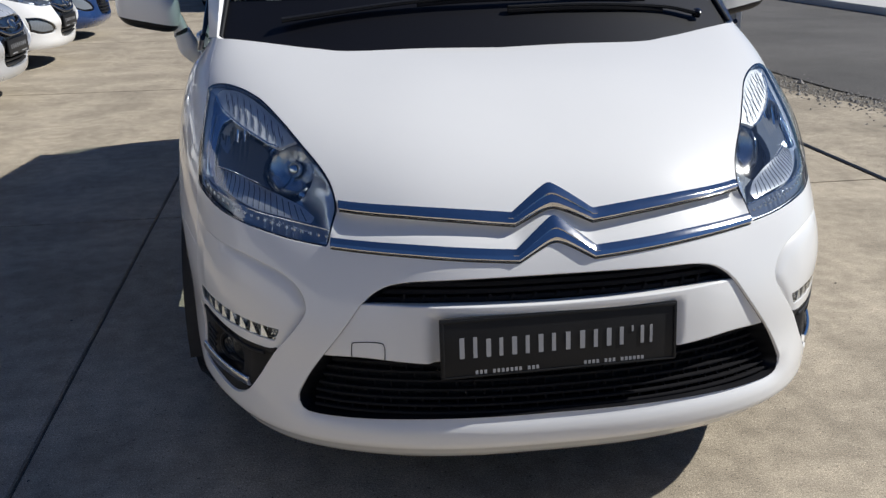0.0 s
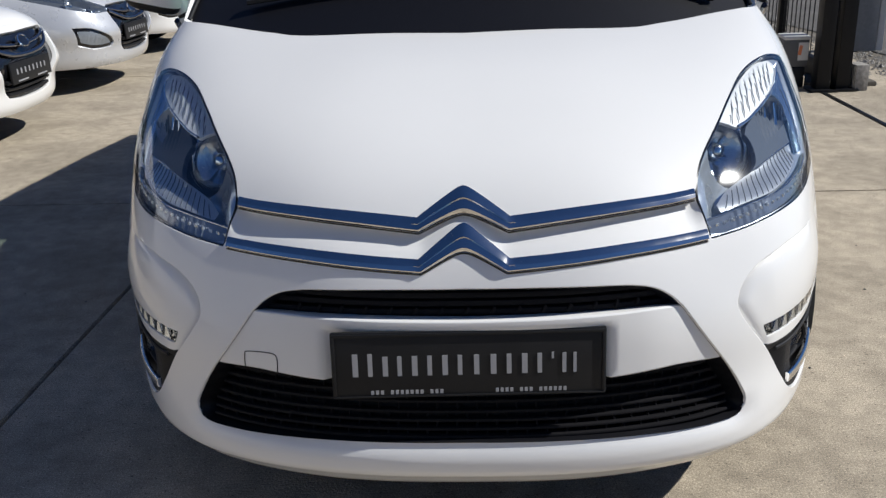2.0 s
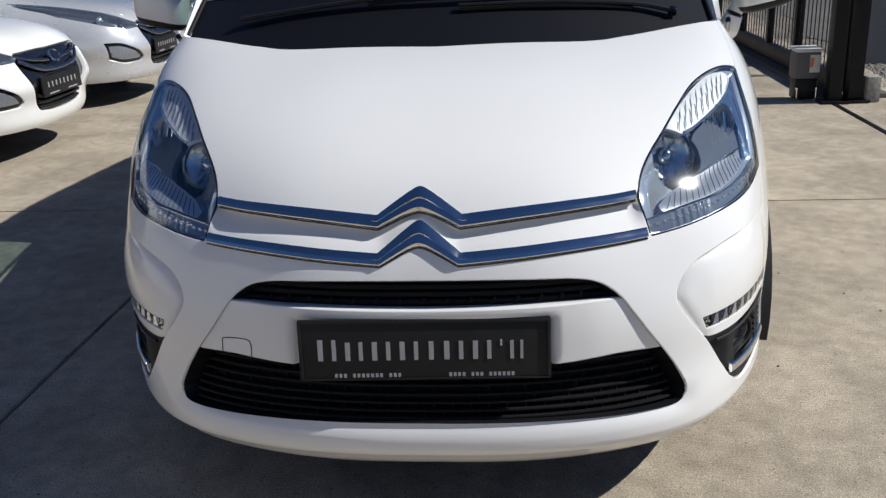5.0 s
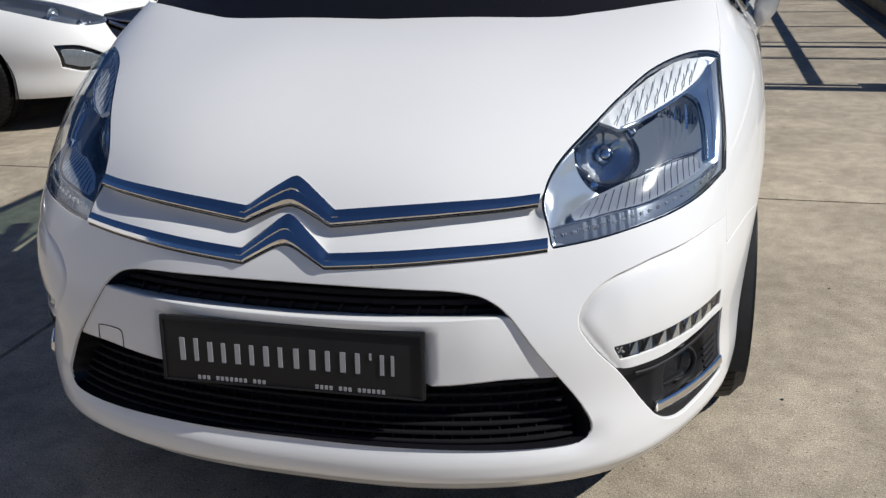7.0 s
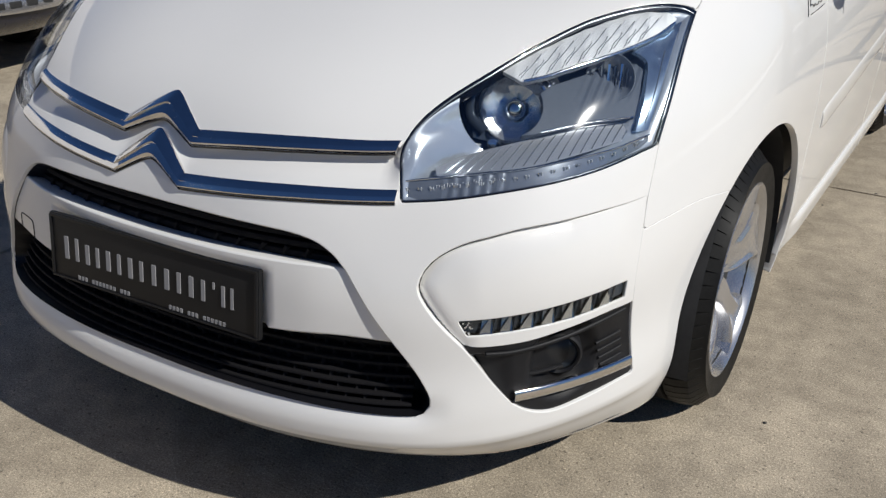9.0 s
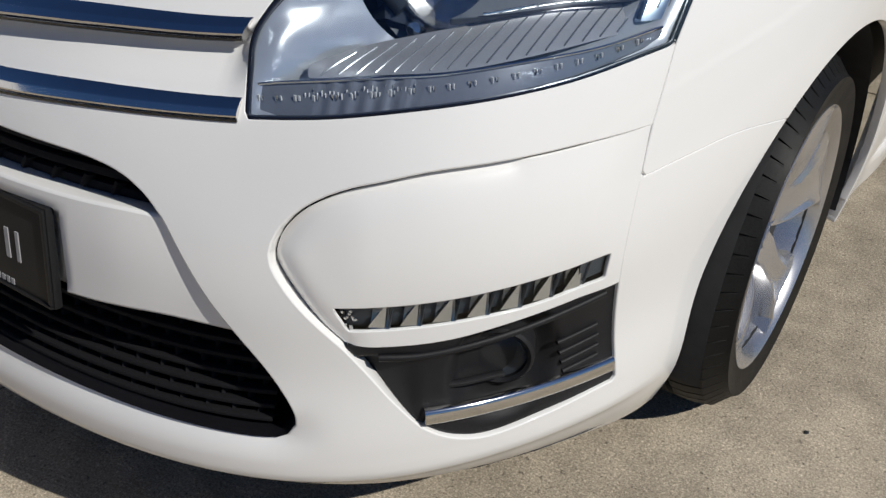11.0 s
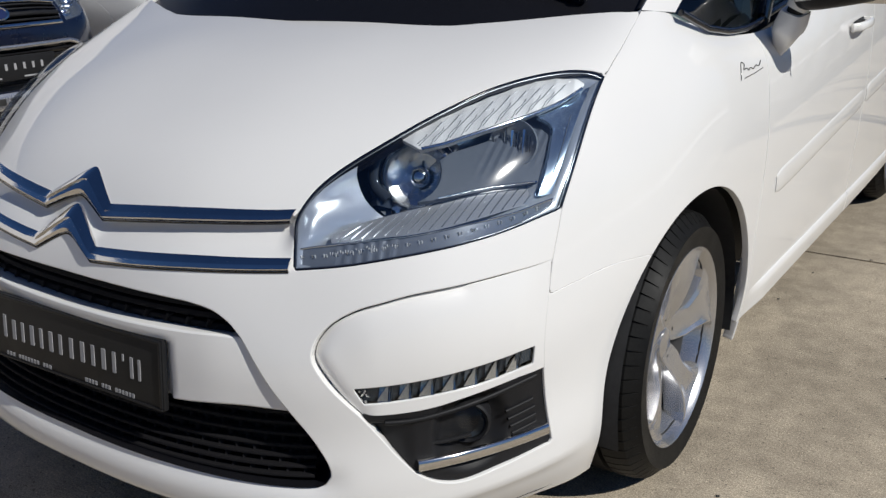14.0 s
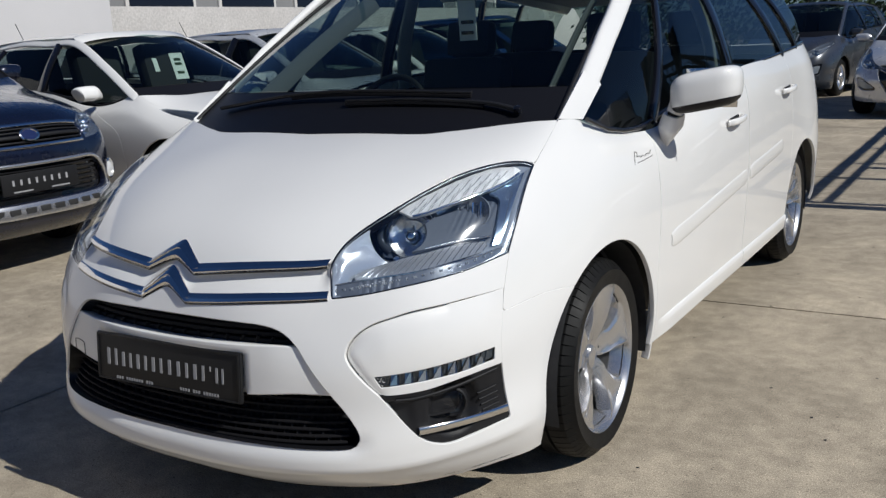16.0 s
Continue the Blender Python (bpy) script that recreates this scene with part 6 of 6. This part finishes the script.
    if papers:
        lean = 72
        for x, y, z, wd, ht in ((0.10, 0.52, 0.40, 0.15, 0.24), (-0.13, 0.56, 0.44, 0.05, 0.12)):
            sheet = block("price_sheet", (wd, ht, 0.002), pose(x, foot[1] + run * y, foot[2] + (h - foot[2]) * z, lean, 0, 0), PAPER, car, "white paper sheet behind the windscreen", bevel=0)
            if wd > 0.1:
                for k in (0.06, 0.02, -0.06):
                    block("print_bar", (0.08, 0.025, 0.001), sheet_pose(x, foot[1] + run * y, foot[2] + (h - foot[2]) * z, lean, k), LEAF, sheet, bevel=0)
    if kind == "hatchback":
        ry = base[7][1] - 0.5
        rod("aerial", [(0, ry, h - 0.05), (0, ry + 0.06, h + 0.05), (0, ry + 0.13, h + 0.17)], 0.008, 0.008, BLACK, car, n=6)
    v, f = patch(lambda u, k: np.array(((2 * u - 1) * 0.6, foot[1] + 0.1 + 2.4 * k, foot[2] - 0.06)), 4, 4)
    raw("cabin_floor", v, f, CLOTH, car)
    for x, yy in ((-0.36, 0.95), (0.36, 0.95), (-0.36, 1.8), (0.36, 1.8)):
        block("seat_back", (0.46, 0.16, 0.6), pose(x, foot[1] + yy, foot[2] + 0.12, -14), CLOTH, car, bevel=0.06)
    raw("floor_pan", [(-0.55, 0.6, 0.2), (0.55, 0.6, 0.2), (0.7, 4.0, 0.2), (-0.7, 4.0, 0.2)], [(0, 3, 2, 1)], GAP, car)
    inner = skin.sheet(0, 13, 0.6, 8, 0.10)
    for cy in (fa, ra):
        _, inner = clip(inner, arch(inner[0], cy, rad))
    panel("inner_shell", skin, inner, GAP, car, 0, lift=-0.11, depth=0)
    car.matrix_world = pose(*place, 0, 0, turn)
    return car


WING = material("dark chrome", (0.30, 0.30, 0.33), 0.2, 1.0, grain=0.03, scale=60)
DARK_PANE = clear("dark window glass", (0.36, 0.42, 0.42), ior=1.5)
BADGE_BLUE = material("blue enamel", (0.012, 0.02, 0.075), 0.25, coat=0.5, grain=0.05)
NAVY = material("navy car paint", (0.005, 0.008, 0.024), 0.28, 0.3, coat=1.0, grain=0.05, scale=1500, stain=0.04)
SILVER_PAINT = material("silver car paint", (0.60, 0.61, 0.63), 0.3, 0.35, coat=1.0, grain=0.03, scale=1500, stain=0.02)
GREY_PAINT = material("dark grey car paint", (0.05, 0.055, 0.065), 0.3, 0.4, coat=1.0, grain=0.05, scale=1500, stain=0.03)
BLUE_PAINT = material("blue car paint", (0.02, 0.06, 0.20), 0.3, 0.3, coat=1.0, grain=0.05, scale=1500, stain=0.03)


# ---- the yard ----
def yard():
    base = ground_sheet("ground", -400, 400, -400, 400, -0.014, JOINT, "concrete yard of large brushed slabs", "concrete")
    # slabs that can be told apart
    xs = [-16.15, -12.44, -8.73, -5.02, -1.31, 2.505]
    ys = [-9.31, -5.31, -1.31, 2.69, 6.69, 10.69, 14.69, 18.69]
    g = 0.005
    for i in range(len(xs) - 1):
        for j in range(len(ys) - 1):
            bm = bmesh.new()
            bmesh.ops.create_cube(bm, size=1)
            bmesh.ops.scale(bm, vec=(xs[i + 1] - xs[i] - 2 * g, ys[j + 1] - ys[j] - 2 * g, 0.03), verts=bm.verts)
            bmesh.ops.bevel(bm, geom=[e for e in bm.edges if all(v.co.z > 0 for v in e.verts)], offset=0.004, segments=2, affect="EDGES")
            bmesh.ops.translate(bm, vec=((xs[i] + xs[i + 1]) / 2, (ys[j] + ys[j + 1]) / 2, -0.015), verts=bm.verts)
            part("slab", bm, CONCRETE, base, smooth=False)
    # strip of concrete beyond the gate line, gravel verge and tarmac
    edge = lambda y: 3.35 + 0.22 * math.sin(y * 0.55) + 0.1 * math.sin(y * 1.7 + 1)
    ysamp = span(-14, 60, 150)

    def strip(name, x0, x1, z, mat, label, cat):
        v, f = [], []
        for y in ysamp:
            v += [(x0(y), y, z), (x1(y), y, z)]
        f = [(2 * i, 2 * i + 1, 2 * i + 3, 2 * i + 2) for i in range(len(ysamp) - 1)]
        return tagged(raw(name, v, f, mat, smooth=False), label, cat, kind="structure")
    strip("pavement", lambda y: 2.534, lambda y: edge(y) + 0.1, -0.002, CONCRETE, "worn concrete strip beside the gate track", "concrete")
    strip("road", lambda y: edge(y) + 0.45 + 0.08 * math.sin(y * 2.3), lambda y: 40.0, 0.004, TARMAC, "old dark tarmac road", "road")
    strip("verge", lambda y: edge(y) - 0.05, lambda y: edge(y) + 0.6, -0.006, DIRT, "gravelly dirt verge", "gravel")
    rng = random.Random(4)
    v, f = [], []
    for i in range(5200):
        y = rng.uniform(-1, 13) if i < 4200 else rng.uniform(13, 22)
        x = edge(y) + 0.2 + rng.gauss(0, 0.17)
        r = rng.uniform(0.006, 0.017) * (2.0 if rng.random() < 0.03 else 1)
        b = len(v)
        a0 = rng.uniform(0, 6.28)
        for k in range(4):
            a = a0 + k * 1.571 + rng.uniform(-0.3, 0.3)
            v.append((x + r * math.cos(a), y + r * math.sin(a), 0.0))
        v += [(x + rng.uniform(-0.3, 0.3) * r, y, r * rng.uniform(0.6, 1.1))]
        f += [(b, b + 1, b + 4), (b + 1, b + 2, b + 4), (b + 2, b + 3, b + 4), (b + 3, b, b + 4)]
    tagged(raw("gravel", v, f, STONE, smooth=False), "loose grey gravel along the broken concrete edge", "gravel", kind="stuff")
    # small dark specks and chips on the concrete
    v, f = [], []
    for i in range(150):
        x, y = rng.uniform(-3, 2.3), rng.uniform(-2, 6)
        r = rng.uniform(0.002, 0.006)
        b = len(v)
        v += [(x + r * math.cos(a), y + r * 1.2 * math.sin(a), 0.0005 + 0.002 * (k % 2)) for k, a in enumerate(span(0, 5.2, 6))]
        f.append(tuple(range(b, b + 6)))
    tagged(raw("grit", v, f, GAP, smooth=False), "scattered dark grit and leaf bits on the slabs", "grit", kind="stuff")


def sliding_gate():
    """The open steel gate along the yard's edge, on its rail."""
    gate = thing("sliding_gate", "black steel bar gate slid open along its rail", "gate")
    x, y0, y1, h = 2.62, 5.40, 17.0, 1.86
    def beam(name, a, b, wd, ht):
        a, b = Vector(a), Vector(b)
        d = b - a
        m = Matrix.Translation((a + b) / 2) @ d.to_track_quat("Y", "Z").to_matrix().to_4x4()
        return block(name, (wd, d.length, ht), m, STEEL, gate, bevel=0.004)
    beam("bottom_beam", (x, y0, 0.115), (x, y1, 0.115), 0.07, 0.13)
    beam("middle_rail", (x, y0, 0.97), (x, y1, 0.97), 0.05, 0.06)
    beam("top_rail", (x, y0, h), (x, y1, h), 0.05, 0.06)
    beam("top_rail", (x, y0, h - 0.16), (x, y1, h - 0.16), 0.04, 0.04)
    for y in (5.43, 6.60, 7.50, 8.62, 9.90, 11.1, 12.4, 13.7, 15.0, 16.96):
        beam("gate_post", (x, y, 0.05), (x, y, h), 0.06, 0.07)
    me = None
    n = int((y1 - y0) / 0.105)
    for i in range(1, n):
        y = y0 + i * 0.105
        if me is None:
            ob = lathe("gate_bar", [(0.005, 0.16), (0.005, h - 0.02)], pose(x, 0, 0), STEEL, gate, n=6)
            me = ob.data
        else:
            ob = new("gate_bar", me)
            ob.parent = gate
        ob.location = (0, y, 0)
    rail = thing("gate_rail", "low steel ground rail of the gate", "rail")
    block("rail_bar", (0.034, 28.0, 0.02), pose(2.52, 6.2, -0.004), STEEL, rail, bevel=0.004)
    kerb = block("gate_kerb", (0.5, 12.0, 0.05), pose(2.74, 11.4, 0.01), JOINT, None, bevel=0.01)
    tagged(kerb, "dark concrete footing strip under the gate", "footing")
    # posts that carry the gate
    for px, py, w, hh in ((2.53, 5.28, 0.10, 2.3), (2.68, 5.30, 0.10, 2.3)):
        post = thing("gate_guide_post", "black square steel guide post", "post")
        block("post_tube", (w, 0.12, hh), pose(px, py, hh / 2), STEEL, post, bevel=0.006)
        block("foot_plate", (w + 0.1, 0.22, 0.016), pose(px, py, 0.010), STEEL, post, bevel=0.003)
    stone = block("kerb_stone", (0.10, 0.16, 0.19), pose(2.80, 5.30, 0.093, 0, 0, 4), STONE, None, bevel=0.012)
    tagged(stone, "rough grey concrete block by the gate post", "block")
    pillar = thing("wall_pillar", "grey rendered pillar with a pale corner", "pillar")
    block("pillar_shaft", (0.26, 0.12, 2.4), pose(3.55, 7.22, 1.2), GREYWALL, pillar, bevel=0.01)
    block("corner_strip", (0.06, 0.10, 2.4), pose(3.712, 7.21, 1.2), PALE, pillar, bevel=0.004)
    # motor of the gate
    motor = thing("gate_motor", "grey gate motor box with an orange label", "motor")
    block("motor_case", (0.185, 0.17, 0.205), pose(2.36, 5.44, 0.262, 0, 0, 2), GREYBOX, motor, bevel=0.02)
    block("motor_lid", (0.195, 0.18, 0.026), pose(2.36, 5.44, 0.375, 3, 0, 2), PALE, motor, bevel=0.012)
    plain = block("motor_label", (0.075, 0.004, 0.13), pose(2.408, 5.3535, 0.275, 0, 0, 2), PALE, motor, bevel=0.001)
    block("label_mark", (0.025, 0.003, 0.07), pose(2.385, 5.350, 0.285, 0, 8, 2), ORANGE, plain, bevel=0.001)
    block("motor_base", (0.16, 0.15, 0.15), pose(2.36, 5.44, 0.085), STEEL, motor, bevel=0.01)
    for dx in (-0.07, 0.07):
        lathe("anchor_bolt", [(0.008, 0.0), (0.008, 0.09), (0.014, 0.09), (0.014, 0.1), (0.0001, 0.1)], pose(2.36 + dx, 5.345, 0.0), CHROME, motor, n=8)


def walls():
    tagged(block("footway", (3.4, 80, 0.12), pose(9.5, 22, 0.055), PALE, None, bevel=0.02), "pale concrete footway across the road", "pavement", kind="structure")
    # wall_west's unseen southern length is added; its sunlit face brightens the bumper's shaded side
    w = tagged(block("wall_west", (0.3, 34.0, 4.2), pose(-11.3, -7.95, 2.1), WHITEWALL, None, bevel=0.02), "white painted building wall", "wall", kind="structure")
    w = tagged(block("wall_north", (0.3, 22.0, 2.16), pose(-11.6, 19.8, 1.08), ROUGHWALL, None, bevel=0.02), "rough grey rendered yard wall", "wall", kind="structure")
    b = thing("showroom", "long low building with dark windows behind the yard wall", "building")
    block("building_wall", (8, 26, 3.6), pose(-20, 22, 1.8), GREYWALL, b, bevel=0.03)
    block("building_roof", (8.6, 26.6, 0.3), pose(-20, 22, 3.7), STEEL, b, bevel=0.03)
    for i in range(8):
        win = block("window", (0.08, 2.2, 1.1), pose(-15.98, 11.5 + i * 3.0, 2.35), PALE, b, bevel=0.01)
        block("window_pane", (0.03, 2.0, 0.95), pose(-15.94, 11.5 + i * 3.0, 2.35), GLOSS, win, bevel=0.003)
    hedge()


def hedge():
    """A dense dark hedge at the far end: crossed small leaves on a twiggy core."""
    rng = random.Random(9)
    h = thing("hedge", "dense dark green hedge along the far end", "hedge")
    v, f = [], []
    for i in range(15000):
        x = rng.uniform(-9, 6.5)
        y = 24 + rng.gauss(0, 0.5) + 0.4 * math.sin(x * 1.3)
        top = 2.6 + 0.35 * math.sin(x * 0.9) + 0.2 * math.sin(x * 2.7)
        z = rng.uniform(0.0, top)
        r = rng.uniform(0.05, 0.12)
        d = Vector((rng.gauss(0, 1), rng.gauss(0, 1) - 0.4, rng.gauss(0, 1))).normalized()
        e = d.orthogonal().normalized()
        c = d.cross(e)
        b = len(v)
        p = Vector((x, y, z))
        v += [p - e * r, p - c * r * 0.45, p + e * r, p + c * r * 0.45]
        f.append((b, b + 1, b + 2, b + 3))
    raw("leaves", v, f, LEAF, h, smooth=False)
    for i in range(24):
        x = -8.8 + i * 0.66
        rod("stem", [(x, 24, 0), (x + 0.1, 24.05, 1.2), (x - 0.1, 24, 2.3)], 0.05, 0.05, BARK, h, n=6, taper=(1, 0.7, 0.3))


JOINT = material("dark joint concrete", (0.10, 0.09, 0.075), 0.95, grain=0.2, scale=60, stain=0.2, spread=0.5)
DIRT = material("gravelly dirt", (0.16, 0.14, 0.11), 0.95, grain=0.4, scale=45, bump=0.01, stain=0.3, spread=1.2)
STONE = material("grey stone", (0.30, 0.28, 0.25), 0.9, grain=0.3, scale=40, bump=0.004, stain=0.2, spread=3)
STEEL = material("black painted steel", (0.006, 0.006, 0.007), 0.45, shine=0.3, grain=0.2, scale=60, stain=0.2, spread=2)
PALE = material("pale render", (0.62, 0.60, 0.57), 0.9, grain=0.06, scale=40, bump=0.002, stain=0.08, spread=0.5)
WHITEWALL = material("white masonry paint", (0.58, 0.57, 0.575), 0.85, grain=0.04, scale=60, bump=0.002, stain=0.04, spread=0.6)
ROUGHWALL = material("rough grey render", (0.50, 0.48, 0.46), 0.95, grain=0.15, scale=25, bump=0.012, stain=0.12, spread=0.7)
GREYWALL = material("grey building render", (0.22, 0.22, 0.22), 0.85, grain=0.08, scale=40, stain=0.1, spread=0.4)
GREYBOX = material("grey motor plastic", (0.10, 0.10, 0.10), 0.5, grain=0.06, scale=200, stain=0.1)
ORANGE = material("orange label", (0.65, 0.20, 0.08), 0.5, grain=0.15, scale=60)
LEAF = material("dark hedge leaf", (0.030, 0.055, 0.018), 0.6, grain=0.4, scale=6, stain=0.3)
BARK = material("hedge bark", (0.10, 0.08, 0.06), 0.9, grain=0.3, scale=60)


# ---- assembling ----
yard()
main_car()
other_car("off-roader", NAVY, "navy blue off-roader with chrome grille frame, parked on the yard", (-3.27, 1.90, 0), 90, 0.22)
other_car("hatchback", PAINT, "white hatchback with a black six-sided grille, parked nose out", (-2.88, 4.19, 0), 90, papers=True)
other_car("hatchback", SILVER_PAINT, "silver hatchback with a black six-sided grille, parked nose out", (-3.0, 6.44, 0), 90)
other_car("hatchback", PAINT, "white hatchback at the far end of the row", (-3.15, 8.85, 0), 90)
other_car("people", BLUE_PAINT, "blue car beyond the row of hatchbacks", (-3.3, 11.6, 0), 90, plates=False)
other_car("people", GREY_PAINT, "dark grey people carrier facing the yard", (-1.75, 15.1, 0), -8, plates=False)
other_car("hatchback", SILVER_PAINT, "silver hatchback near the gate rail", (0.72, 11.7, 0), -6, plates=False)
sliding_gate()
walls()
